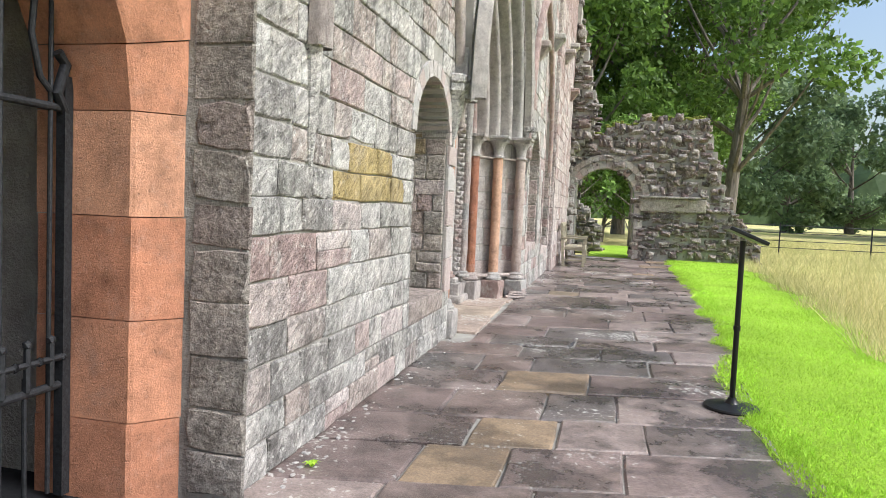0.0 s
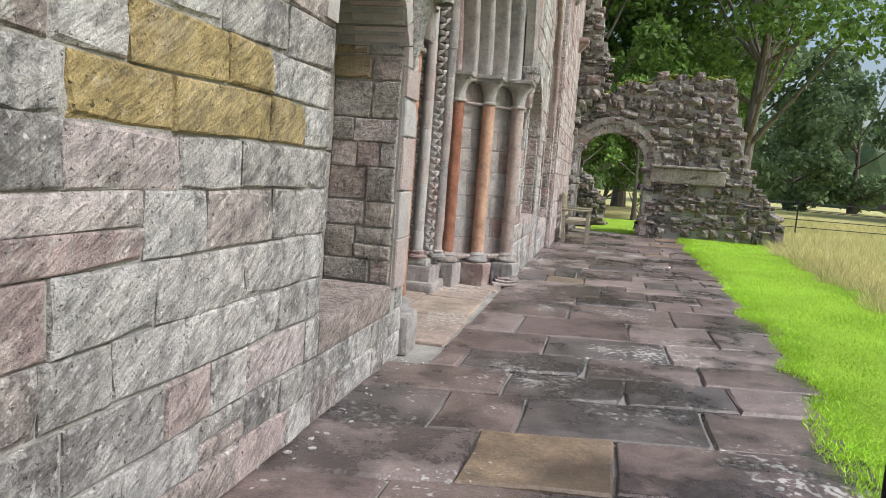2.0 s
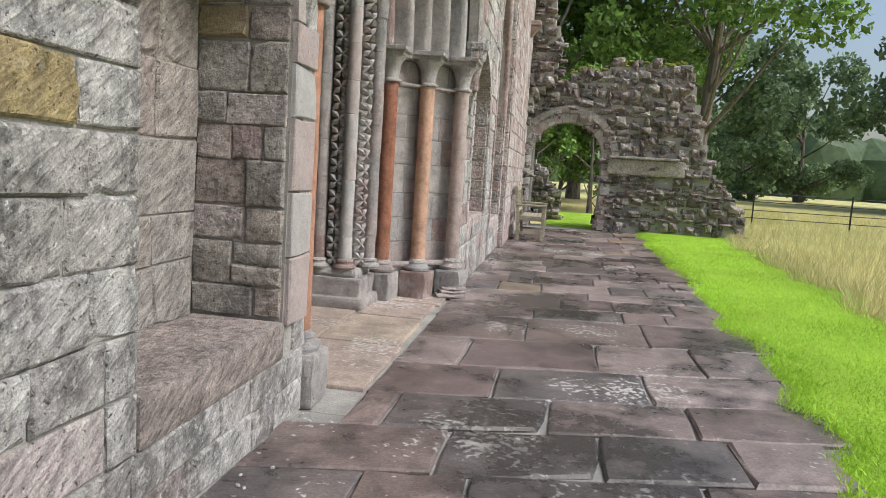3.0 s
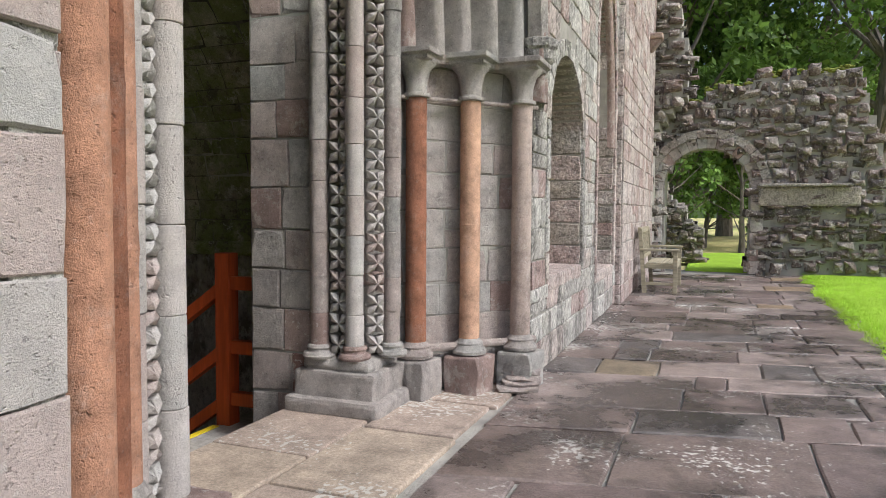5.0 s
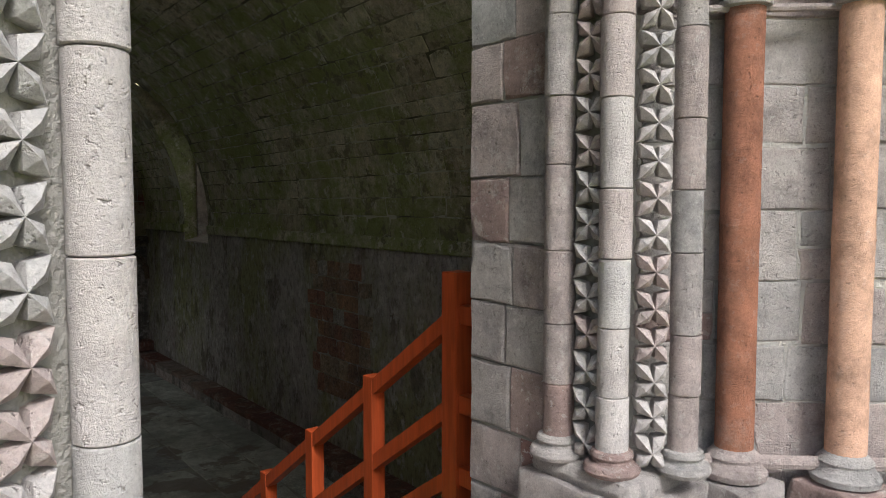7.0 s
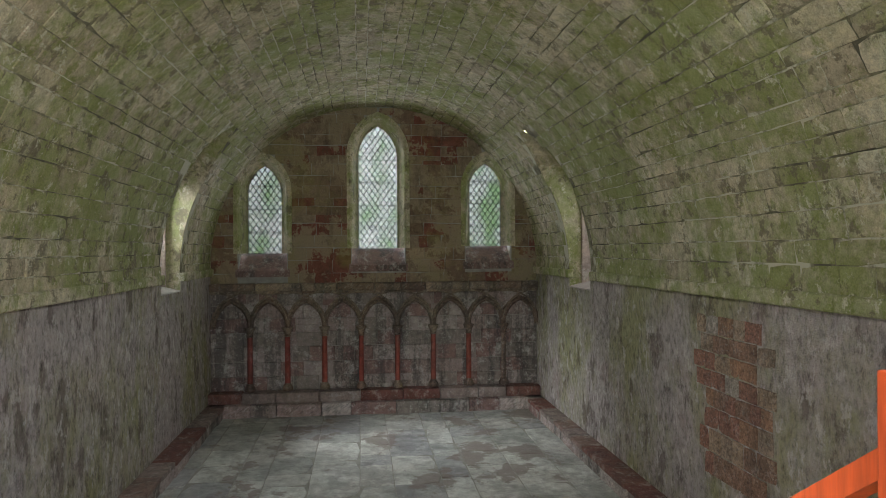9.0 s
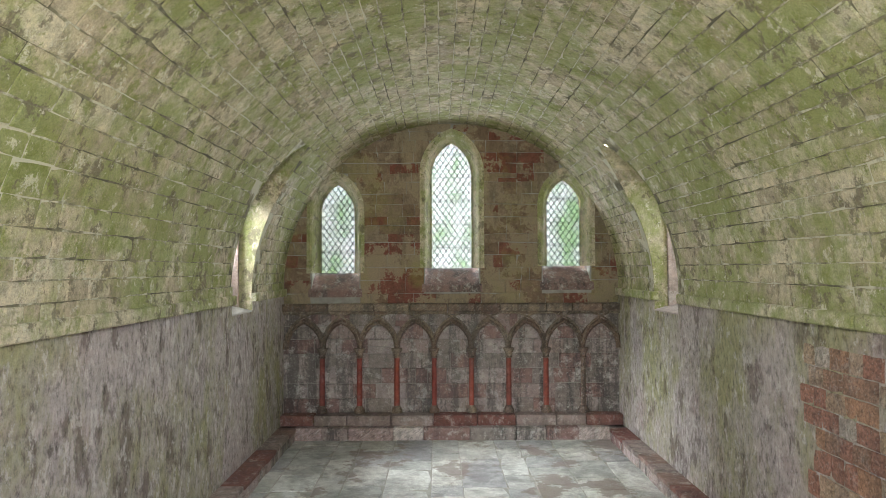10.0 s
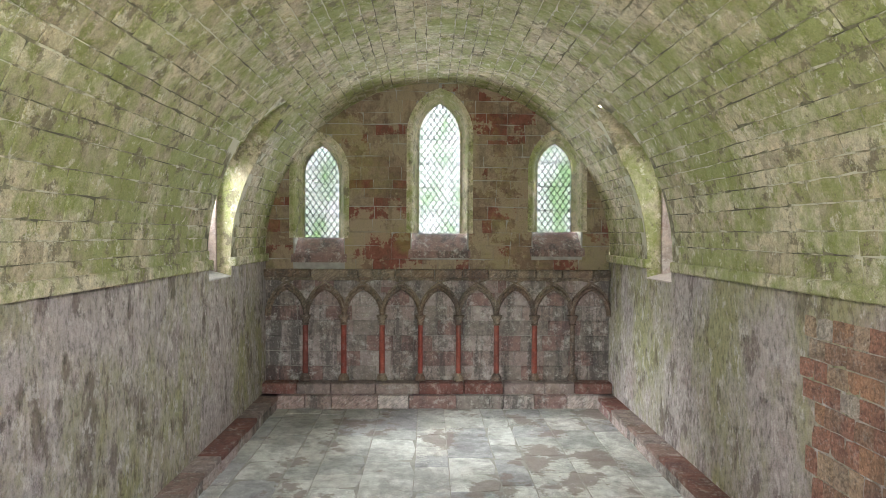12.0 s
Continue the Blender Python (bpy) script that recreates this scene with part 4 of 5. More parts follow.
def rubble_wall(name, label, o, u, n, length, top, z0, mat, size=(0.08, 0.27), holes=(), cut=None, back=0.8):
    """A ruined wall of rough rubble: a mortar core with rough stones bedded in it on the face, and a broken top."""
    core, faces = bmesh.new(), bmesh.new()
    step = 0.12
    k = 0.0
    while k < length:
        t = top(k + step / 2)
        for a, b in free_runs(z0, t, [(q0, q1) for q0, q1 in (cut(k + step / 2) if cut else [])]):
            p, q = o + u * k, o + u * (k + step)
            pts = [p, q, q - n * back, p - n * back]
            if u.cross(-n).z < 0:
                pts = pts[::-1]
            hexa(core, [(*w.xy, a) for w in pts] + [(*w.xy, b) for w in pts])
        k += step
    z = z0
    while z < 6.0:
        h = rng.uniform(*size) * 0.75
        k = rng.uniform(-0.1, 0)
        while k < length:
            w = rng.uniform(*size) * rng.uniform(1.0, 1.45)
            c = k + w / 2
            gaps = cut(c) if cut else []
            if z + h * 0.4 < top(max(0, min(length, c))) and not any(q0 - 0.02 < z + h / 2 < q1 + 0.02 for q0, q1 in gaps):
                for side, off in ((1, 0.0), (-1, back)):
                    d = rng.uniform(0.0, 0.15)
                    tl = rng.uniform(-0.16, 0.16)
                    ut, zt = (u + Z * tl).normalized(), (Z - u * tl).normalized()
                    nt = (n * side + Z * rng.uniform(-0.25, 0.25) + u * rng.uniform(-0.25, 0.25)).normalized()
                    block(faces, o + u * (k + 0.01) + Z * (z + rng.uniform(-0.04, 0.04)) - n * (off + 0.04 * side), ut, nt, w * rng.uniform(0.8, 1.05), h * rng.uniform(0.75, 1.1), 0.03 + d, 0.035, 0.022, zt)
            k += w
        z += h
    for _ in range(int(length * 9)):
        k = rng.uniform(0, length)
        t = top(k)
        if cut and any(q1 > t - 0.1 for _, q1 in cut(k)):
            continue
        s = rng.uniform(0.1, 0.26)
        block(faces, o + u * (k - s / 2) - n * rng.uniform(0.2, back) + Z * (t - 0.06), u, n, s, s * rng.uniform(0.4, 0.8), s, 0.03, 0.02)
    ob = empty(name, label, "ruin", kind="structure")
    part("core", core, M_mortar, ob)
    tagged(part("rubble_stone", faces, mat, ob), kind="stuff")
    return ob


RY = 19.6


def ruin_top(s):
    x = s - 1.25
    base = 3.35 + 0.25 * noise.noise(V((x * 1.3, 3.1, 0)))
    if x > -0.2:
        base = 3.5 + 0.25 * min(1, (x + 0.2) / 1.4) + 0.12 * noise.noise(V((x * 3, 1, 0)))
    if x > 2.45:
        base = 3.6 - (x - 2.45) * 3.4 + 0.15 * noise.noise(V((x * 4, 2, 0)))
    if x > 3.07:
        base = 1.5 - (x - 3.07) * 1.25
    return max(0.35, base)


def ruin_gap(s):
    x = s - 1.25
    w = 0.82
    d = abs(x + 0.13)
    return [(-1.0, 1.62 + math.sqrt(max(0, w * w - d * d)))] if d < w else []


ruin = rubble_wall("ruin_wall", "ruined dark rubble wall with round arch, mossy top", V((-1.25, RY, 0)), X, -Y, 5.1, ruin_top, -0.1, M_rubble, cut=ruin_gap)
voussoirs(ruin, M_portal, V((-1.25, RY, 0)), X, -Y, (1.12, 0.8, 0.0, 1.62, 2.42), 0.2, 0.05, 8)
voussoirs(ruin, M_niche, V((-1.25, RY, 0)), X, -Y, (1.12, 1.005, 1.6, 1.62, 2.625), 0.16, 0.1, 9, jambs=False)
bm = rbox(0.8, 2.35, RY - 0.22, RY, 1.66, 1.72, 0.02)
part("drip_ledge", bm, M_niche, ruin)
# broken toothing of the tower wall, and low jamb seen through the arch
rubble_wall("broken_wall_end", "ragged broken end of the tower wall", V((-1.2, 18.7, 0)), X, -Y, 0.7, lambda s: 7.4 - 4.6 * s, 0.0, M_rubble, back=0.9, cut=lambda s: [(-1, 2.5 + 1.2 * s)] if s > 0.14 else [])
rubble_wall("low_ruin", "low broken wall seen through the arch", V((-1.4, 22.5, 0)), X, -Y, 1.1, lambda s: 2.1 - 1.2 * s, 0.0, M_rubble)

bm = rbox(0.8, 2.5, RY - 0.13, RY, 1.3, 1.66, 0.04)
part("plaster_band", bm, M_niche, ruin, "smoother plastered band under the drip ledge")
bm = bmesh.new()
for k in range(260):
    s = rng.uniform(0.2, 3.7)
    t = ruin_top(s)
    if s < 1.9 and rng.random() < 0.6:
        continue
    bmesh.ops.create_icosphere(bm, subdivisions=1, radius=rng.uniform(0.03, 0.075), matrix=Matrix.Translation((-1.25 + s, RY + rng.uniform(0.0, 0.6), t + rng.uniform(0.0, 0.1))) @ Matrix.Diagonal((1.4, 1.2, 0.6, 1)))
tagged(part("moss_cap", bm, M_moss, ruin, "yellow-green moss on the wall top"), kind="stuff")
# carved corbels left on the facade
for y, z, xf in ((10.45, 3.35, FRONT_B), (13.3, 4.15, FRONT_B), (15.2, 4.3, FRONT_B + 0.08), (16.6, 4.75, FRONT_B + 0.08), (17.6, 3.9, FRONT_B + 0.08)):
    bm = bmesh.new()
    hexa(bm, [(xf - 0.05, y - 0.07, z), (xf + 0.05, y - 0.06, z), (xf + 0.05, y + 0.06, z), (xf - 0.05, y + 0.07, z), (xf - 0.05, y - 0.13, z + 0.2), (xf + 0.2, y - 0.13, z + 0.2), (xf + 0.2, y + 0.13, z + 0.2), (xf - 0.05, y + 0.13, z + 0.2)])
    box(bm, xf - 0.05, xf + 0.22, y - 0.15, y + 0.15, z + 0.202, z + 0.3)
    bmesh.ops.bevel(bm, geom=bm.edges[:], offset=0.018, segments=1, affect="EDGES")
    part("corbel", bm, M_portal, wall_b if y < 14 else wall_c, "weathered carved stone corbel")

# ---- the vaulted chamber ----
yv = lambda z: math.sqrt(max(0.0, RAD * RAD - max(0.0, z - SPRING) ** 2))
SIDE = (10.75, 0.62, 0.5, 2.35, 3.35)   # side window, measured along the wall from its west end
LONG = INNER - END


def in_side(x, z):
    w = pointed(SIDE[1], SIDE[3], SIDE[4], z)
    return w is not None and z > SIDE[2] and abs((INNER - x) - SIDE[0]) < w


for name, o, n in (("wall_north", V((INNER, NORTH, 0)), Y), ("wall_south", V((INNER, SOUTH, 0)), -Y)):
    hole = SIDE
    w = wall_core(name, o, -X, n, LONG, ROOM - 0.2, SPRING, 1.1, [hole], "damp limewashed chamber wall with green algae", mat=M_lime)
    x = INNER
    while x > END:
        ln = min(rng.uniform(0.7, 1.2), x - END)
        if not (SIDE[0] - SIDE[1] - 0.1 < INNER - x + ln / 2 < SIDE[0] + SIDE[1] + 0.1):
            bm = bmesh.new()
            d = rng.uniform(0.05, 0.075)
            a, b = o.y - n.y * 0.05, o.y + n.y * d
            box(bm, x - ln + 0.006, x - 0.006, min(a, b), max(a, b), SPRING - 0.12, SPRING + 0.03)
            bmesh.ops.bevel(bm, geom=bm.edges[:], offset=0.015, segments=1, affect="EDGES")
            part("string_course", bm, M_vault, w)
        x -= ln
    # splayed reveals of the side window
    for sgn in (-1, 1):
        zs = [SIDE[2] + 0.006 + 0.116 * k for k in range(26)]
        step = o.y - n.y * 0.25
        for kind, xs, mat in (("reveal", INNER - SIDE[0] + sgn * (SIDE[1] - 0.06), M_reveal), ("inner_jamb", INNER - SIDE[0] + sgn * (SIDE[1] - 0.005), M_vault)):
            bm = bmesh.new()
            if kind == "reveal":
                ring = [(step, zs[0]), (step, zs[-1]), (o.y - n.y * 1.3, zs[-1]), (o.y - n.y * 1.3, zs[0])]
            else:
                ring = [((MIDY - n.y * yv(z) if z > SPRING else o.y) - n.y * 0.018, z) for z in zs] + [(step + n.y * 0.002, zs[-1]), (step + n.y * 0.002, zs[0])]
            f = [bm.verts.new((xs, a, z)) for a, z in ring]
            g = [bm.verts.new((xs + sgn * 0.35, a, z)) for a, z in ring]
            bm.faces.new(f), bm.faces.new(g[::-1])
            for k in range(len(ring)):
                bm.faces.new((f[k], f[(k + 1) % len(ring)], g[(k + 1) % len(ring)], g[k]))
            bmesh.ops.recalc_face_normals(bm, faces=bm.faces[:])
            part(kind, bm, mat, w)
    bm = bmesh.new()
    x0, x1 = INNER - SIDE[0] - SIDE[1], INNER - SIDE[0] + SIDE[1]
    a, b = o.y - n.y * 1.3, o.y - n.y * 0.012
    hexa(bm, [(x0, a, 0.49), (x1, a, 0.49), (x1, b, 0.49), (x0, b, 0.49), (x0, a, 0.85), (x1, a, 0.85), (x1, b, 0.52), (x0, b, 0.52)])
    bmesh.ops.recalc_face_normals(bm, faces=bm.faces[:])
    part("sloping_sill", bm, M_pale, w, "pale sloping window sill")
    bm = bmesh.new()
    pts = arch_pts(SIDE[1], SIDE[3], SIDE[4], 6)
    for (s0, z0), (s1, z1) in zip(pts, pts[1:]):
        cx = INNER - SIDE[0]
        e0, e1 = MIDY - n.y * yv(z0), MIDY - n.y * yv(z1)
        bm.faces.new([bm.verts.new(p) for p in ((cx + s0, e0, z0), (cx + s1, e1, z1), (cx + s1, a, z1), (cx + s0, a, z0))])
    part("soffit", bm, M_vault, w)
    # unseen slab added over the soffit to stop sky showing through gaps
    ya, yb = sorted((o.y - n.y * 1.35, MIDY - n.y * 2.5))
    part("lintel", rbox(INNER - SIDE[0] - 1.0, INNER - SIDE[0] + 1.0, ya, yb, 3.4, 3.55, 0.01), M_mortar, w)
    # unseen pane added to block the sky, leaving the opening to its lamp
    bm = bmesh.new()
    bm.faces.new([bm.verts.new((INNER - SIDE[0] + s, o.y - n.y * 1.22, z)) for s, z in [(-SIDE[1] - 0.1, SIDE[2] + 0.1)] + arch_pts(SIDE[1] + 0.1, SIDE[3], SIDE[4] + 0.1, 8) + [(SIDE[1] + 0.1, SIDE[2] + 0.1)]])
    part("side_glass", bm, M_glass, w, "unseen near-black pane keeping sky light out of the side window")

# barrel vault: blocks in courses on a dark bed
bm = bmesh.new()
th = 0.0
while th < math.pi - 0.01:
    dth = min(rng.uniform(0.045, 0.078), math.pi - th)
    if math.pi - th - dth < 0.03:
        dth = math.pi - th
    x = INNER
    while x > END + 0.01:
        ln = min(rng.uniform(0.22, 0.6), x - END)
        tm = th + dth / 2
        zc, yc = SPRING + RAD * math.sin(tm), MIDY - RAD * math.cos(tm)
        if not (in_side(x - ln / 2, zc) or in_side(x - 0.05, zc) or in_side(x - ln + 0.05, zc)) or abs(yc - MIDY) < 2.2:
            n = V((0, math.cos(tm), -math.sin(tm)))
            up = V((0, math.sin(tm), math.cos(tm)))
            o = V((x - 0.004, MIDY - RAD * math.cos(tm), zc)) - up * (RAD * dth / 2 - 0.004) - n * 0.028
            block(bm, o, -X, n, ln - 0.014, RAD * dth - 0.012, 0.028 + rng.uniform(-0.003, 0.003), 0.007, 0.006, up)
        x -= ln
    th += dth
vault = tagged(link("ceiling", bm, M_vault), "green-stained barrel vault of squared stone", "ceiling", kind="structure")
bm = bmesh.new()
K, N = 64, 120
for i in range(N):
    xa, xb = INNER - LONG * i / N, INNER - LONG * (i + 1) / N
    for k in range(K):
        t0, t1 = math.pi * k / K, math.pi * (k + 1) / K
        tm = (t0 + t1) / 2
        if in_side((xa + xb) / 2, SPRING + RAD * math.sin(tm)) and abs(math.cos(tm)) > 0.62:
            continue
        R = RAD + 0.014
        q = [(xa, MIDY - R * math.cos(t0), SPRING + R * math.sin(t0)), (xa, MIDY - R * math.cos(t1), SPRING + R * math.sin(t1)), (xb, MIDY - R * math.cos(t1), SPRING + R * math.sin(t1)), (xb, MIDY - R * math.cos(t0), SPRING + R * math.sin(t0))]
        bm.faces.new([bm.verts.new(p) for p in q])
tagged(link("ceiling_bed", bm, M_vault_joint), "mortar bed of the vault", "ceiling", kind="structure")

# end wall with three lancets
oE = V((END, NORTH, 0))
LANCETS = [(5.38 - NORTH, 0.36, 1.15, 2.45, 3.05), (7.82 - NORTH, 0.43, 1.25, 3.25, 3.95), (10.22 - NORTH, 0.36, 1.29, 2.55, 3.14)]
cuts = [(m, h + 0.14, b - 0.45, s, a + 0.16) for m, h, b, s, a in LANCETS]
wall_east = wall_core("wall_east", oE, Y, X, SOUTH - NORTH, ROOM - 0.2, 4.4, 0.7, cuts, "patched brown masonry end wall with three lancets")
masonry(wall_east, M_inner, oE, Y, X, SOUTH - NORTH, 0.5, 4.3, course=(0.16, 0.28), width=(0.25, 0.6), holes=cuts, depth=0.012, grow=0.02, uneven=0.006, wave=0.03)
for k, (m, h, b, s, a) in enumerate(LANCETS):
    win = empty("window_%d" % (k + 1), "pointed leaded lancet window with splayed stone surround", "window", kind="structure")
    bm = bmesh.new()
    sweep(bm, oE, Y, X, (m, h, b, s, a), [(0.0, -0.45), (0.0, -0.36), (0.03, -0.34), (0.13, 0.0), (0.17, 0.035), (0.24, 0.035), (0.25, 0.0)], 10)
    part("surround", bm, M_vault, win, "pale green-stained splayed surround")
    bm = bmesh.new()
    yy0, yy1 = NORTH + m - h, NORTH + m + h
    e = 0.2
    xg, xf = END - 0.42, END + 0.05
    hexa(bm, [(xg, yy0 - 0.14, b - 0.5), (xf, yy0 - e, b - 0.5), (xf, yy1 + e, b - 0.5), (xg, yy1 + 0.14, b - 0.5), (xg, yy0 - 0.14, b), (xf, yy0 - e, b - 0.36), (xf, yy1 + e, b - 0.36), (xg, yy1 + 0.14, b)])
    bmesh.ops.recalc_face_normals(bm, faces=bm.faces[:])
    part("sloping_sill", bm, M_arcback, win)
    bm = bmesh.new()
    ring = [(-h, b)] + arch_pts(h, s, a, 10) + [(h, b)]
    bm.faces.new([bm.verts.new((END - 0.40, NORTH + m + p, z)) for p, z in ring])
    gl = part("glass", bm, M_glass, win, "leaded diamond-pane glass")
    gl.visible_shadow = False
    bm = bmesh.new()
    inside = lambda p, z: z > b and (pointed(h, s, a, z) or 0) > abs(p)
    pitch, slope = 0.125, 1.45
    for sg in (-1, 1):
        c = -6.0
        while c < 6.0:
            pts = []
            for i in range(241):
                z = b + (a - b) * i / 240
                p = c + sg * (z - b) / slope
                if inside(p, z):
                    pts.append((p, z))
            if len(pts) > 2:
                (p0, z0), (p1, z1) = pts[0], pts[-1]
                tube(bm, [(END - 0.385, NORTH + m + p0, z0), (END - 0.385, NORTH + m + p1, z1)], 0.011, 4, False)
            c += pitch
    lead = part("lead_lattice", bm, M_lead, win)
    bm = bmesh.new()
    z = b + 0.45
    while z < a - 0.1:
        w = pointed(h, s, a, z)
        tube(bm, [(END - 0.385, NORTH + m - w, z), (END - 0.385, NORTH + m + w, z)], 0.008, 6)
        z += 0.5
    tube(bm, [(END - 0.385, NORTH + m + p, z) for p, z in ring + ring[:1]], 0.012, 6)
    part("saddle_bar", bm, M_lead, win)

# wall arcade
arcade = empty("wall_arcade", "dark interlaced blind arcade on red shafts along end wall", "arcade", kind="structure")
masonry(arcade, M_arcback, V((END, NORTH, 0)), Y, X, SOUTH - NORTH, -1.75, 0.3, course=(0.2, 0.32), width=(0.35, 0.7), depth=0.02, name="panel_stone")
PITCH, FIRST = 0.77, 5.13
for k in range(8):
    y = FIRST + PITCH * k
    bm = bmesh.new()
    lathe(bm, END + 0.16, y, [(0.11, -1.72), (0.11, -1.66), (0.085, -1.62), (0.075, -1.6), (0.06, -1.58), (0.06, -1.57)], 14)
    part("column_base", bm, M_arcade, arcade, smooth=True)
    bm = bmesh.new()
    r = rng.uniform(0.048, 0.062)
    lathe(bm, END + 0.16, y, [(r, -1.58), (r * 1.02, -1.2), (r * 0.95, -0.8), (r, -0.56)], 14)
    part("column", bm, M_darkred if k < 7 else M_arcade, arcade, "slim dark red stone column", smooth=True)
    bm = bmesh.new()
    lathe(bm, END + 0.16, y, [(0.06, -0.6), (0.075, -0.585), (0.06, -0.56), (0.075, -0.5), (0.11, -0.43), (0.115, -0.4)], 14)
    part("capital", bm, M_arcade, arcade, smooth=True)
for k in range(9):
    mid = FIRST + PITCH * (k - 0.5) - NORTH
    half = PITCH / 2 - 0.055
    bm = bmesh.new()
    sweep(bm, oE + X * 0.02, Y, X, (mid, half, -0.42, -0.4, 0.1), [(0.0, 0.0), (0.0, 0.1), (0.02, 0.13)] + roll(0.022, 0.045, 0.13, 5) + [(0.09, 0.1), (0.11, 0.1), (0.11, 0.0)], 9)
    part("arch", bm, M_arcade, arcade, smooth=True)
bm = bmesh.new()
for k in range(-1, 9):
    mid = FIRST + PITCH * k - NORTH
    a0, a1 = max(0.05, mid - PITCH), min(SOUTH - NORTH - 0.05, mid + PITCH)
    pts = [(END + 0.14, NORTH + p, -0.3 + 0.64 * math.sqrt(max(0, 1 - ((p - mid) / PITCH) ** 2))) for p in [a0 + (a1 - a0) * i / 14 for i in range(15)]]
    tube(bm, pts, 0.022, 6)
part("interlacing_rib", bm, M_arcade, arcade, smooth=True)
y = NORTH
while y < SOUTH - 0.05:
    ln = min(rng.uniform(0.5, 1.0), SOUTH - y)
    bm = rbox(END - 0.02, END + 0.22 + rng.uniform(-0.01, 0.01), y + 0.005, y + ln - 0.005, 0.36, 0.52, 0.03)
    part("cornice", bm, M_arcade, arcade)
    bm = rbox(END - 0.02, END + 0.15, y + 0.005, y + ln - 0.005, 0.3, 0.37, 0.015)
    part("cornice", bm, M_arcade, arcade)
    y += ln

# stone benches along the walls
for name, side in (("stone_bench", 0), ("stone_bench", 1), ("stone_bench", 2)):
    bench = empty(name, "low continuous stone wall bench with worn red edge", "bench", kind="structure")
    s, L = 0.0, (LONG if side < 2 else SOUTH - NORTH)
    while s < L - 0.05:
        ln = min(rng.uniform(0.5, 1.1), L - s)
        if side < 2:
            w = 0.34 + rng.uniform(-0.015, 0.015)
            ya, yb = (NORTH, NORTH + w) if side == 0 else (SOUTH - w, SOUTH)
            bm = rbox(INNER - s - ln + 0.005, INNER - s - 0.005, ya, yb, ROOM - 0.02, ROOM + 0.17, 0.02)
            lap = 0.02 if side == 0 else -0.02
            top = rbox(INNER - s - ln + 0.004, INNER - s - 0.004, min(ya, ya + lap), max(yb, yb + lap), ROOM + 0.172, ROOM + 0.25, 0.025)
            part("coping_stone", top, M_coping, bench, "worn dark red coping stone")
        else:
            bm = rbox(END, END + 0.55 + rng.uniform(-0.01, 0.01), NORTH + s + 0.005, NORTH + s + ln - 0.005, ROOM - 0.02, ROOM + 0.25, 0.02)
        part("bench_stone", bm, M_arcback if rng.random() < 0.6 else M_pink, bench)
        s += ln
    if side == 2:
        s = 0.0
        while s < L - 0.05:
            ln = min(rng.uniform(0.6, 1.2), L - s)
            bm = rbox(END, END + 0.36, NORTH + s + 0.004, NORTH + s + ln - 0.004, ROOM + 0.24, ROOM + 0.46, 0.03)
            part("bench_stone", bm, M_coping, bench)
            s += ln

# brick-red patch where the limewash has gone
patch = empty("bare_masonry_patch", "bare red and brown stones where plaster is lost", "masonry", kind="structure")
z = -1.3
while z < 0.4:
    h = rng.uniform(0.18, 0.26)
    x = -8.9 + rng.uniform(-0.15, 0.15) + max(0, -0.4 - z) * 0.2
    while x < -7.5 - rng.uniform(0, 0.35):
        w = rng.uniform(0.16, 0.34)
        bm = bmesh.new()
        block(bm, V((x, SOUTH + 0.03, z)), X, -Y, w - 0.015, h - 0.015, 0.045)
        part("stone", bm, M_brick, patch)
        x += w
    z += h

# chamber floor
floor = tagged(link("floor", rbox(END - 0.3, INNER + 0.1, NORTH - 0.3, SOUTH + 0.3, ROOM - 0.3, ROOM - 0.01, 0.01), M_mortar), "worn grey flagstone chamber floor", "floor", kind="structure")
# masonry that closes the west end inside
bm = bmesh.new()
box(bm, INNER - 0.02, INNER + 0.3, NORTH - 0.2, 6.68, ROOM - 0.2, 4.5)
box(bm, INNER - 0.02, INNER + 0.3, 8.64, SOUTH + 0.2, ROOM - 0.2, 4.5)
box(bm, INNER - 0.02, INNER + 0.3, 6.68, 8.64, 3.0, 4.5)
box(bm, INNER - 0.02, INNER + 0.3, 6.68, 8.64, ROOM - 0.2, -0.37)
tagged(link("wall_inner_west", bm, M_lime), "inner face of the west wall", "wall", kind="structure")

# ---- threshold, landing, stairs and red rail ----
for x0, x1, y0, y1 in ((-2.3, -1.75, 6.95, 7.85), (-2.32, -1.75, 7.87, 8.55), (-1.73, -1.15, 6.6, 7.5), (-1.73, -1.18, 7.52, 8.35), (-1.72, -1.2, 8.37, 8.98), (-1.72, -1.16, 9.0, 9.75)):
    bm = rbox(x0, x1, y0, y1, -0.25, rng.uniform(0.0, 0.006), 0.012)
    tagged(link("floor_threshold", bm, M_sill), "worn buff sandstone threshold slab", "floor", kind="structure")
bm = rbox(-2.3, -1.1, 6.25, 9.9, -0.3, -0.02, 0.004)
tagged(link("floor_threshold_bed", bm, M_mortar), "mortar bed under the threshold slabs", "floor", kind="structure")
bm = bmesh.new()
for k in range(4):
    block(bm, V((-1.28 + 0.02 * k, 9.42 + 0.03 * k, 0.0 + 0.03 * k)), V((0.96, 0.28, 0)), V((0.28, -0.96, 0)), 0.26 - 0.02 * k, 0.035, 0.12 - 0.01 * k, 0.012, 0.012)
tagged(link("loose_slab", bm, M_portal), "flaked layered stone slab by the doorway foot", "stone")
bm = rbox(-3.06, -2.3, 6.7, 9.6, -0.36, -0.28, 0.006)
landing = tagged(link("stair_landing", bm, M_board), "grey boarded landing with yellow nosing", "landing")
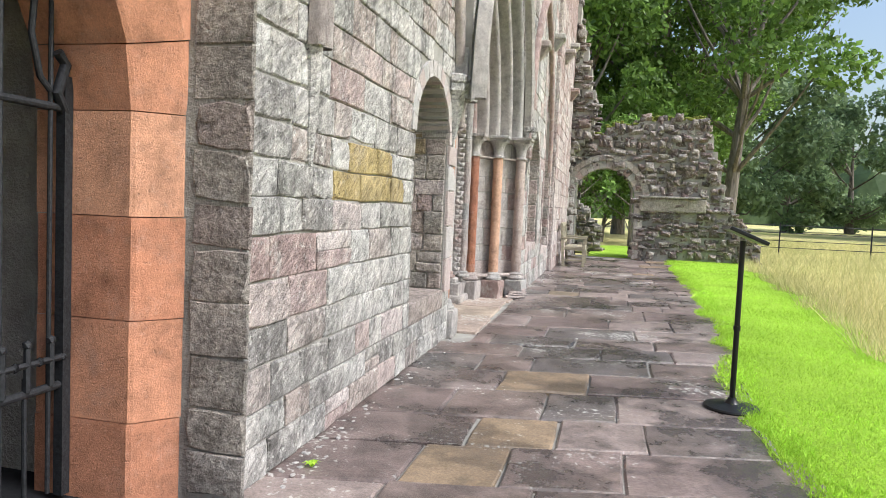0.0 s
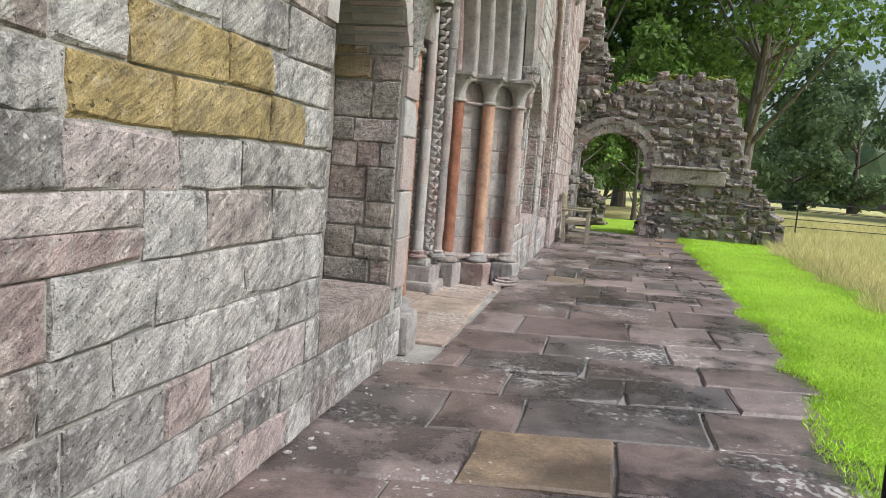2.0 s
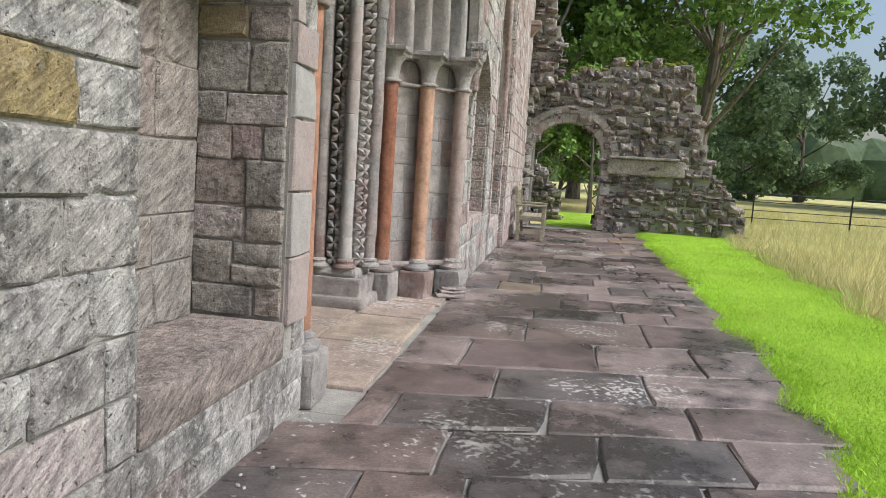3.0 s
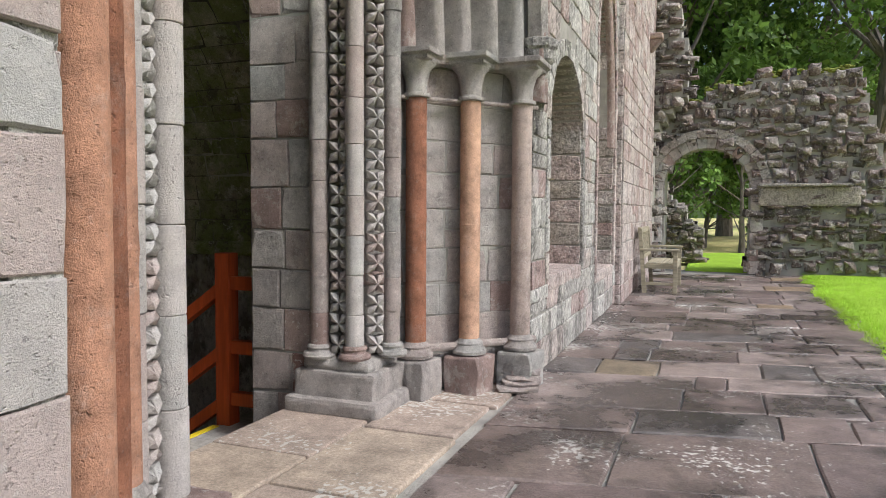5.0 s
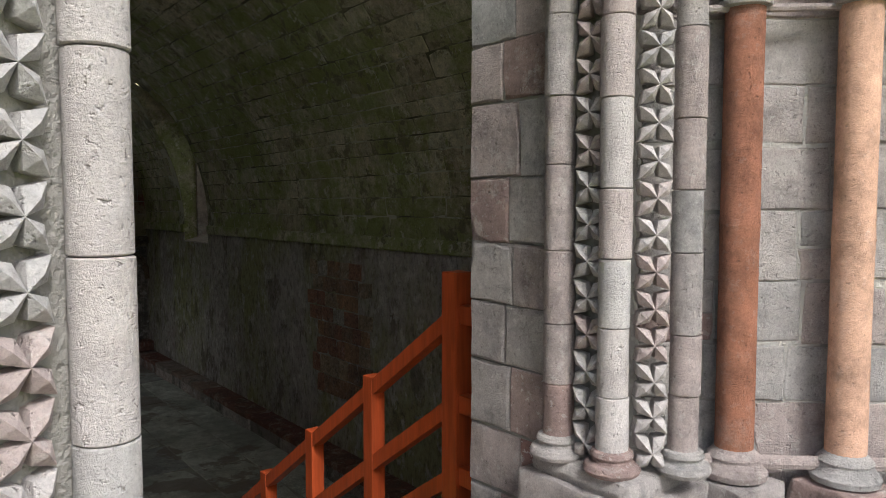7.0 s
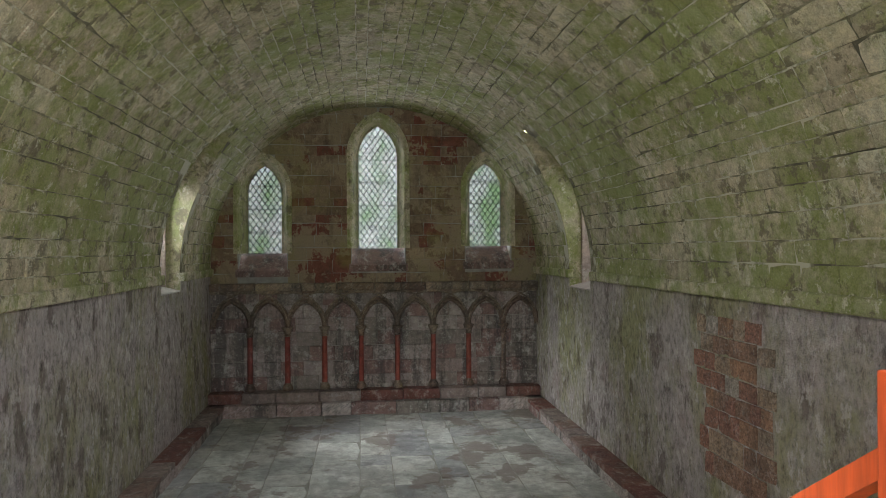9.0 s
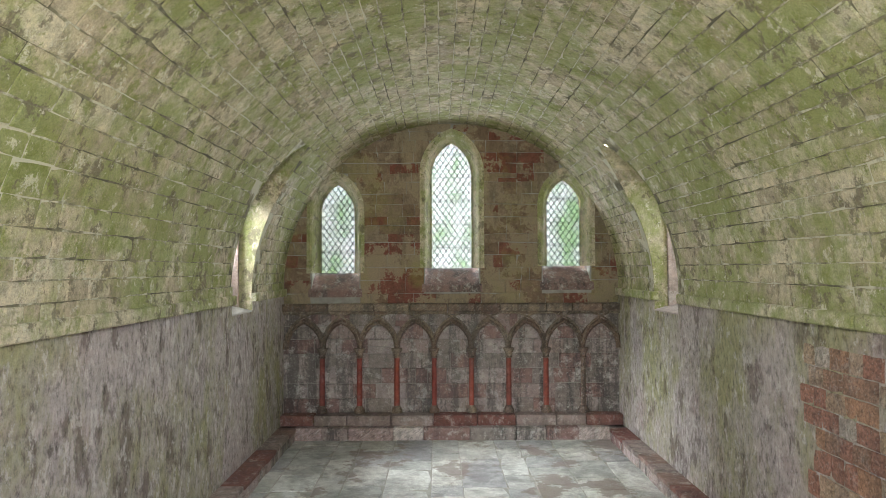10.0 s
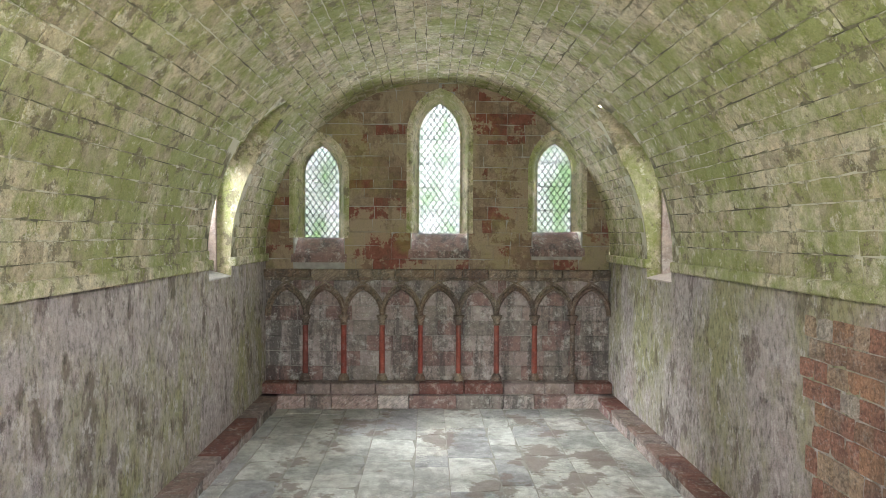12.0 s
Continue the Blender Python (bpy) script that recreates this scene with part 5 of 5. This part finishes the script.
part("nosing", rbox(-3.08, -3.03, 7.0, 8.8, -0.33, -0.274, 0.004), M_yellow, landing, "yellow safety nosing")
part("mat_strip", rbox(-2.52, -2.42, 6.8, 8.6, -0.285, -0.272, 0.003), M_steel, landing)
stair = empty("staircase", "boarded stairs going down into the chamber", "stairs")
for k in range(11):
    zt = -0.28 - (k + 1) * 0.175
    xt = -3.06 - k * 0.25
    part("tread", rbox(xt - 0.27, xt, 7.0, 8.8, zt - 0.04, zt, 0.005), M_board, stair)
    part("nosing", rbox(xt - 0.275, xt - 0.235, 7.0, 8.8, zt - 0.02, zt + 0.004, 0.003), M_yellow, stair)
part("stringer", rbox(-5.8, -3.0, 6.96, 7.0, ROOM, ROOM + 0.05, 0.005), M_board, stair)
railing = empty("stair_railing", "red painted timber stair railing", "railing")
RYY = 8.88
part("post", rbox(-3.08, -2.97, RYY - 0.05, RYY + 0.06, -0.36, 0.88, 0.008), M_redpaint, railing)
drop = 0.7


def slope_bar(x0, z0, x1, z1, t=0.045, w=0.04):
    bm = bmesh.new()
    hexa(bm, [(x1, RYY - w, z1 - t), (x0, RYY - w, z0 - t), (x0, RYY + w, z0 - t), (x1, RYY + w, z1 - t), (x1, RYY - w, z1 + t), (x0, RYY - w, z0 + t), (x0, RYY + w, z0 + t), (x1, RYY + w, z1 + t)])
    bmesh.ops.recalc_face_normals(bm, faces=bm.faces[:])
    return bm


for z in (0.68, 0.25, -0.1):
    part("rail", slope_bar(-3.0, z, -5.9, z - 2.9 * drop), M_redpaint, railing)
    part("rail", rbox(-2.98, -2.6, RYY - 0.03, RYY + 0.03, z - 0.045, z + 0.045, 0.005), M_redpaint, railing)
for x in (-3.75, -4.45, -5.15, -5.85):
    part("post", rbox(x - 0.045, x + 0.045, RYY - 0.045, RYY + 0.045, max(ROOM, -0.36 - (-3.06 - x) * drop - 0.1), 0.72 - (-3.06 - x) * drop, 0.006), M_redpaint, railing)

# ---- outdoors: ground, lawn, path ----
bm = bmesh.new()
FAR = 1500.0
GX0, GX1, GY0, GY1 = -18.0, -1.0, -0.6, 15.0
xs, ys = [-FAR, GX0, GX1, FAR], [-FAR, GY0, GY1, FAR]
for i in range(3):
    for j in range(3):
        if i == 1 and j == 1:
            continue
        bm.faces.new([bm.verts.new(p) for p in ((xs[i], ys[j], -0.09), (xs[i + 1], ys[j], -0.09), (xs[i + 1], ys[j + 1], -0.09), (xs[i], ys[j + 1], -0.09))])
bmesh.ops.remove_doubles(bm, verts=bm.verts[:], dist=1e-4)
tagged(link("ground", bm, M_ground), "meadow ground reaching the horizon", "ground", kind="structure")

path = tagged(link("pavement", rbox(-1.09, 1.75, -3, 20.4, -0.12, -0.02, 0.004), M_path_joint), "wet brown flagstone path along the facade", "path", kind="structure")


part("bed", rbox(-1.42, -1.092, -3, 6.24, -0.12, -0.018, 0.004), M_path_joint, path)
part("bed", rbox(-1.42, -1.092, 9.91, 20.4, -0.12, -0.018, 0.004), M_path_joint, path)


def edge_x(y):
    base = 0.9 + 0.09 * max(0, min(4.5, y - 4.5)) + 0.03 * max(0, y - 9)
    return base + 0.17 * noise.noise(V((y * 1.7, 0.3, 0))) + 0.06 * noise.noise(V((y * 6, 5, 0)))


def mow_x(y):
    return 2.15 + 0.11 * max(0, min(8, y - 4.5)) + 0.25 * noise.noise(V((y * 0.9, 9, 0))) + 0.08 * noise.noise(V((y * 4, 2, 0))) + 0.1 * max(0, y - 15)


bm = bmesh.new()
rows = []
y = -4.0
while y < 27:
    a = edge_x(y) if y < 20 else -0.5
    b = mow_x(y)
    rows.append([bm.verts.new((a + (b - a) * k / 6, y, (-0.02 if k == 0 else 0.028) + 0.01 * noise.noise(V((k, y, 2))))) for k in range(7)])
    y += 0.08 if y < 20 else 0.6
for r0, r1 in zip(rows, rows[1:]):
    for k in range(6):
        bm.faces.new((r0[k], r0[k + 1], r1[k + 1], r1[k]))
tagged(link("lawn", bm, M_lawn_ground, True), "bright mown lawn strip beside the path", "lawn", kind="structure")


def blades(name, label, mat, spots, height, width, lean):
    """Blades of grass, two triangles each."""
    r2 = np.random.RandomState(len(spots))
    pos = np.array(spots)
    n = len(pos)
    ang = r2.uniform(0, 2 * np.pi, n)
    h = height[0] + (height[1] - height[0]) * r2.rand(n)
    side = np.stack([np.cos(ang), np.sin(ang), np.zeros(n)], 1) * (width * (0.6 + 0.8 * r2.rand(n)))[:, None]
    tip = np.stack([r2.normal(0, lean, n) * h, r2.normal(0, lean, n) * h, h], 1)
    v = np.stack([pos - side, pos + side, pos + tip * 0.55 + side * 0.6, pos + tip], 1).reshape(-1, 3)
    i = np.arange(n)[:, None] * 4
    f = np.concatenate([i + np.array([[0, 1, 2]]), i + np.array([[0, 2, 3]])])
    me = bpy.data.meshes.new(name)
    me.from_pydata(v.tolist(), [], f.tolist())
    me.materials.append(mat)
    return tagged(new(name, me), label, "grass", kind="stuff")


g = random.Random(3)
spots = []
for _ in range(95000):
    y = 2.0 + 19.5 * g.random() ** 1.4
    a, b = edge_x(y) - 0.05 * g.random(), mow_x(y) + 0.2
    spots.append((a + (b - a) * g.random(), y, 0.018))
for _ in range(9000):
    y = 2.0 + 18.0 * g.random() ** 1.3
    spots.append((edge_x(y) + g.uniform(-0.06, 0.08), y, -0.005))
blades("lawn_grass", "short bright green mown grass", M_lawn, spots, (0.014, 0.038), 0.0035, 0.6)
spots = []
while len(spots) < 90000:
    y = 3.0 + 45 * g.random() ** 1.6
    x = mow_x(y) + 14 * g.random() ** 1.7
    if noise.noise(V((x * 0.5, y * 0.5, 4))) + g.random() * 0.8 > 0.15:
        spots.append((x, y, -0.06))
blades("meadow_grass", "long pale seeding meadow grass", M_hay, spots, (0.1, 0.36), 0.005, 0.5)

# ---- weed and debris at the wall foot ----
bm = bmesh.new()
for k in range(9):
    a = k * 0.7
    c = V((-1.2, 2.95, -0.005))
    d = V((math.cos(a), math.sin(a), 0))
    w = V((-d.y, d.x, 0)) * 0.009
    L = 0.03 + 0.02 * ((k * 7) % 4) / 4
    p = [bm.verts.new(v) for v in (c, c + d * L * 0.5 + w + Z * 0.03, c + d * L + Z * 0.022, c + d * L * 0.5 - w + Z * 0.03)]
    bm.faces.new(p)
tagged(link("weed", bm, M_lawn), "small bright green weed growing at the wall foot", "weed")
g = random.Random(8)
bm = bmesh.new()
for k in range(240):
    y = g.uniform(1.5, 14.0)
    if 6.2 < y < 9.7:
        continue
    x = (-1.33 if y < 8 else -1.12) + abs(g.gauss(0, 0.09)) + 0.01
    q = g.uniform(0.005, 0.014)
    bmesh.ops.create_icosphere(bm, subdivisions=1, radius=q, matrix=Matrix.Translation((x, y, 0.001)) @ Matrix.Rotation(g.uniform(0, 3), 4, "Z") @ Matrix.Diagonal((1.6, 1.0, 0.5, 1)))
tagged(link("stone_chips", bm, M_pale), "pale stone chips along the foot of the wall", "debris", kind="stuff")

# ---- lectern sign ----
sign = empty("lectern_sign", "black metal lectern sign on round base beside path", "sign", m=pose(0.85, 4.72, 0.0, 0, 0, -90))
bm = bmesh.new()
lathe(bm, 0, 0, [(0.165, 0.0), (0.17, 0.012), (0.165, 0.022), (0.11, 0.03), (0.045, 0.04), (0.028, 0.06), (0.024, 0.075)], 32)
part("base", bm, M_black, sign, smooth=True)
bm = bmesh.new()
lathe(bm, 0, 0, [(0.017, 0.05), (0.017, 1.06)], 16)
part("pole", bm, M_black, sign, smooth=True)
bm = bmesh.new()
lathe(bm, 0, 0, [(0.022, 0.5), (0.022, 0.53)], 12)
part("knob", bm, M_black, sign)
tiltm = pose(0.0, 0.0, 1.1, -22, 0, 0)
bm = rbox(-0.16, 0.16, -0.11, 0.13, -0.012, 0.012, 0.006)
bm.transform(tiltm)
panel = part("panel", bm, M_panel, sign, "tilted black information panel")
for k in range(7):
    bm = bmesh.new()
    w = 0.08 + 0.05 * ((k * 37) % 5) / 5
    box(bm, -0.13, -0.13 + 2 * w, 0.085 - k * 0.026, 0.095 - k * 0.026, 0.012, 0.0135)
    bm.transform(tiltm)
    part("print_line", bm, M_letter, panel)

# ---- garden bench against the pink wall ----
bench = empty("garden_bench", "weathered silvery teak garden bench against the wall", "bench", m=pose(-0.92, 15.5, 0.0))
BL = 1.25
for y in (0.0, BL):
    part("front_leg", rbox(0.42, 0.48, y - 0.03, y + 0.03, 0, 0.62, 0.006), M_bench, bench)
    bm = bmesh.new()
    hexa(bm, [(0.0, y - 0.03, 0), (0.06, y - 0.03, 0), (0.06, y + 0.03, 0), (0.0, y + 0.03, 0), (-0.07, y - 0.03, 0.93), (-0.02, y - 0.03, 0.93), (-0.02, y + 0.03, 0.93), (-0.07, y + 0.03, 0.93)])
    part("back_leg", bm, M_bench, bench)
    part("armrest", rbox(-0.04, 0.5, y - 0.04, y + 0.04, 0.61, 0.645, 0.01), M_bench, bench)
    part("side_rail", rbox(0.03, 0.43, y - 0.02, y + 0.02, 0.36, 0.42, 0.005), M_bench, bench)
    part("stretcher", rbox(0.04, 0.43, y - 0.015, y + 0.015, 0.12, 0.16, 0.005), M_bench, bench)
for k in range(6):
    part("seat_slat", rbox(0.05 + k * 0.072, 0.113 + k * 0.072, -0.01, BL + 0.01, 0.42, 0.44, 0.005), M_bench, bench)
part("front_rail", rbox(0.43, 0.465, 0.03, BL - 0.03, 0.34, 0.42, 0.005), M_bench, bench)
part("top_rail", rbox(-0.075, -0.03, 0.0, BL, 0.87, 0.95, 0.008), M_bench, bench)
part("back_rail", rbox(-0.03, 0.01, 0.0, BL, 0.5, 0.55, 0.005), M_bench, bench)
for k in range(12):
    y = 0.08 + k * 0.1
    bm = bmesh.new()
    hexa(bm, [(-0.02, y - 0.02, 0.54), (0.0, y - 0.02, 0.54), (0.0, y + 0.02, 0.54), (-0.02, y + 0.02, 0.54), (-0.06, y - 0.02, 0.88), (-0.04, y - 0.02, 0.88), (-0.04, y + 0.02, 0.88), (-0.06, y + 0.02, 0.88)])
    part("back_slat", bm, M_bench, bench)

# ---- estate fence ----
fence = empty("estate_fence", "thin dark iron estate fence across the meadow", "fence", kind="structure")
for z in (0.25, 0.5, 0.78, 1.05):
    bm = bmesh.new()
    tube(bm, [(3.0 + 3 * k, 27.0 + 0.12 * k, z) for k in range(22)], 0.014, 6)
    part("rail", bm, M_iron, fence)
for k in range(22):
    bm = bmesh.new()
    box(bm, 3.0 + 3 * k - 0.02, 3.0 + 3 * k + 0.02, 27.0 + 0.12 * k - 0.02, 27.0 + 0.12 * k + 0.02, -0.1, 1.12)
    part("post", bm, M_iron, fence)


# ---- trees ----
def leaf_cloud(name, centres, per, size, mat, parent, seed):
    r2 = np.random.RandomState(seed)
    pts = []
    for (cx, cy, cz, cr) in centres:
        k = int(per * cr * cr)
        d = r2.normal(0, 1, (k, 3))
        d /= np.linalg.norm(d, axis=1)[:, None]
        rad = cr * (0.55 + 0.5 * r2.rand(k)) 
        pts.append(np.array([cx, cy, cz]) + d * rad[:, None] * np.array([1, 1, 0.72]))
    p = np.concatenate(pts)
    n = len(p)
    a, b = r2.normal(0, 1, (n, 3)), r2.normal(0, 1, (n, 3))
    a /= np.linalg.norm(a, axis=1)[:, None]
    b -= (a * b).sum(1)[:, None] * a
    b /= np.linalg.norm(b, axis=1)[:, None]
    s = (size * (0.5 + r2.rand(n)))[:, None]
    v = np.stack([p - a * s, p - b * s * 0.55, p + a * s, p + b * s * 0.55], 1).reshape(-1, 3)
    f = np.arange(n * 4).reshape(-1, 4)
    me = bpy.data.meshes.new(name)
    me.from_pydata(v.tolist(), [], f.tolist())
    me.materials.append(mat)
    ob = new(name, me)
    ob.parent = parent
    return ob


def tree(x, y, h, spread, seed, mat, label, per=26, size=0.22, clear=0.25, trunk=0.3):
    r = random.Random(seed)
    t = empty("tree", label, "tree", "trees beyond the ruin")
    bm = bmesh.new()
    lean = (r.uniform(-0.6, 0.6), r.uniform(-0.6, 0.6))
    spine = [(x + lean[0] * k / 6, y + lean[1] * k / 6, h * 0.75 * k / 6 - 0.15) for k in range(7)]
    tube(bm, spine, [trunk * (1.25 if k == 0 else 1 - 0.13 * k) for k in range(7)], 9)
    centres = []
    for k in range(int(10 + h * 0.9)):
        f = clear + (1 - clear) * r.random()
        base = V(spine[min(6, max(1, int(f * 6)))])
        ang = r.uniform(0, 2 * math.pi)
        reach = spread * (0.35 + 0.65 * r.random()) * math.sin(math.pi * min(1, 0.25 + 0.75 * (1 - f)) * 0.8 + 0.3)
        tip = V((x + math.cos(ang) * reach, y + math.sin(ang) * reach, h * f + r.uniform(0, 0.12) * h))
        mid = (base + tip) / 2 - V((0, 0, 0.05 * h * r.random()))
        tube(bm, [base, mid, tip], [trunk * 0.3, trunk * 0.17, trunk * 0.05], 6)
        for _ in range(2):
            centres.append((tip.x + r.uniform(-1, 1) * spread * 0.2, tip.y + r.uniform(-1, 1) * spread * 0.2, tip.z + r.uniform(-0.5, 0.8), spread * r.uniform(0.16, 0.34)))
    part("trunk", bm, M_bark, t, smooth=True)
    tagged(leaf_cloud("crown", centres, per, size, mat, t, seed), kind="stuff")
    return t


GREEN = "tall leafy deciduous tree with dense green crown"
for k, (x, y, h, sp, cl) in enumerate(((-2.5, 34, 16, 6, 0.12), (2.5, 38, 18, 7, 0.2), (4.3, 42, 18, 6, 0.2), (-1.0, 30, 9, 3.5, 0.1), (5.0, 33, 13, 5, 0.3), (-7, 36, 18, 7, 0.1), (0.6, 46, 20, 8, 0.08))):
    tree(x, y, h, sp, 11 + k, M_leaf, GREEN, 190, 0.14, cl, 0.38)
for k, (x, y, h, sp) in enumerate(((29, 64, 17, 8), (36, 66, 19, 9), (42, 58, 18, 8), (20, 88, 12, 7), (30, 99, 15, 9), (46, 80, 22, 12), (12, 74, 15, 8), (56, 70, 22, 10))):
    tree(x, y, h, sp, 41 + k, M_leaf_haze, "distant parkland tree in full leaf", 60, 0.3, 0.1, 0.5)
for k, (x, y, h, sp) in enumerate(((-25, 6, 13, 5), (-26, 10.5, 14, 5.5), (-28, 1, 13, 5), (-24.5, 15, 12, 5), (-23, 8.2, 6, 3), (-22.5, 4.5, 5, 2.6), (-22.5, 11.5, 5, 2.8))):
    tree(x, y, h, sp, 71 + k, M_leaf, "green tree outside the chamber windows", 30, 0.22, 0.02, 0.3)
for k, (x, y, h, sp) in enumerate(((-1.2, 26.5, 3.4, 1.8), (0.9, 29.0, 4.5, 2.4), (-0.3, 32.0, 6, 3.0))):
    tree(x, y, h, sp, 91 + k, M_leaf, "dense green shrub behind the ruined arch", 320, 0.09, 0.02, 0.1)
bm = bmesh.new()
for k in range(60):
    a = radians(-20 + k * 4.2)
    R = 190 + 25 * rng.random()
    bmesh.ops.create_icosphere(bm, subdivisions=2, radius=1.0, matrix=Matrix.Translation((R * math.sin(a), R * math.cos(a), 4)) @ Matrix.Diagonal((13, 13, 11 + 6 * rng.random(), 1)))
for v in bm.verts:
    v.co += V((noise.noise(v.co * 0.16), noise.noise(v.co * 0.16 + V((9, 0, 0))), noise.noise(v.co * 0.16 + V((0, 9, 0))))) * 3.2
far = tagged(link("backdrop_woods", bm, M_leaf_haze), "distant line of woods beyond the meadow", "woods", kind="stuff")

# ---- paving pieces, last ----
# courses run a little askew; (start, joints across the path, slabs of buff stone)
g = random.Random(5)
SKEW = 0.21
COURSES = [(3.08, (-0.80, -0.375, 0.17), (1,)), (3.61, (-0.625, -0.175, 0.295), (1,)), (4.12, (-0.865, -0.29, 0.145), ()), (4.72, (-0.635, -0.035), (1,)),
           (5.29, (-0.88, -0.485, 0.405), ()), (5.86, (-0.63, 0.03, 0.62), ()), (6.34, (-0.95, -0.2, 0.5), ()), (6.82, (-0.5, 0.35), ()), (7.40, (-0.75, 0.1, 0.75), ()), (8.1, (-0.4, 0.5), ())]
y = 3.08
while y > -1.5:
    y -= g.uniform(0.45, 0.6)
    COURSES.append((y, (-0.9 + g.uniform(-0.15, 0.15), -0.3 + g.uniform(-0.15, 0.15), 0.35 + g.uniform(-0.15, 0.15)), (0,) if g.random() < 0.2 else ()))
y = 8.9
while y < 19.4:
    COURSES.append((y, tuple(-0.9 + k * 0.62 + g.uniform(-0.22, 0.22) for k in range(4)), (g.randrange(5),) if g.random() < 0.3 else ()))
    y += g.uniform(0.38, 0.62)
COURSES.sort()
across = V((1, SKEW, 0))
for (y, joints, buff), after in zip(COURSES, COURSES[1:]):
    d = after[0] - y
    left = -1.38 if y < 6.0 else (-1.13 if y < 9.6 else -1.22)
    ends = [left, *[v for v in joints if v > left + 0.15], edge_x(y + 0.3) + g.uniform(-0.02, 0.2)]
    for k, (a, b) in enumerate(zip(ends, ends[1:])):
        if b - a < 0.08:
            continue
        gap = g.uniform(0.004, 0.008)
        bm = bmesh.new()
        block(bm, V((a + gap, y + SKEW * a + gap, -0.07)), across, Z, b - a - 2 * gap, d - 2 * gap, 0.07 + g.uniform(-0.005, 0.005), 0.009, 0.008, Y, 0.03)
        bmesh.ops.recalc_face_normals(bm, faces=bm.faces[:])
        part("flagstone", bm, M_flag_buff if k in buff else M_flag, path)
y = NORTH
while y < SOUTH:
    d = g.uniform(0.45, 0.75)
    x = INNER
    while x > END:
        w = g.uniform(0.5, 1.1)
        bm = bmesh.new()
        block(bm, V((x - w + 0.006, y + 0.006, ROOM - 0.05)), X, Z, w - 0.012, d - 0.012, 0.05 + g.uniform(-0.003, 0.003), 0.008, 0.006, Y)
        bmesh.ops.recalc_face_normals(bm, faces=bm.faces[:])
        part("flagstone", bm, M_roomflag, floor)
        x -= w
    y += d
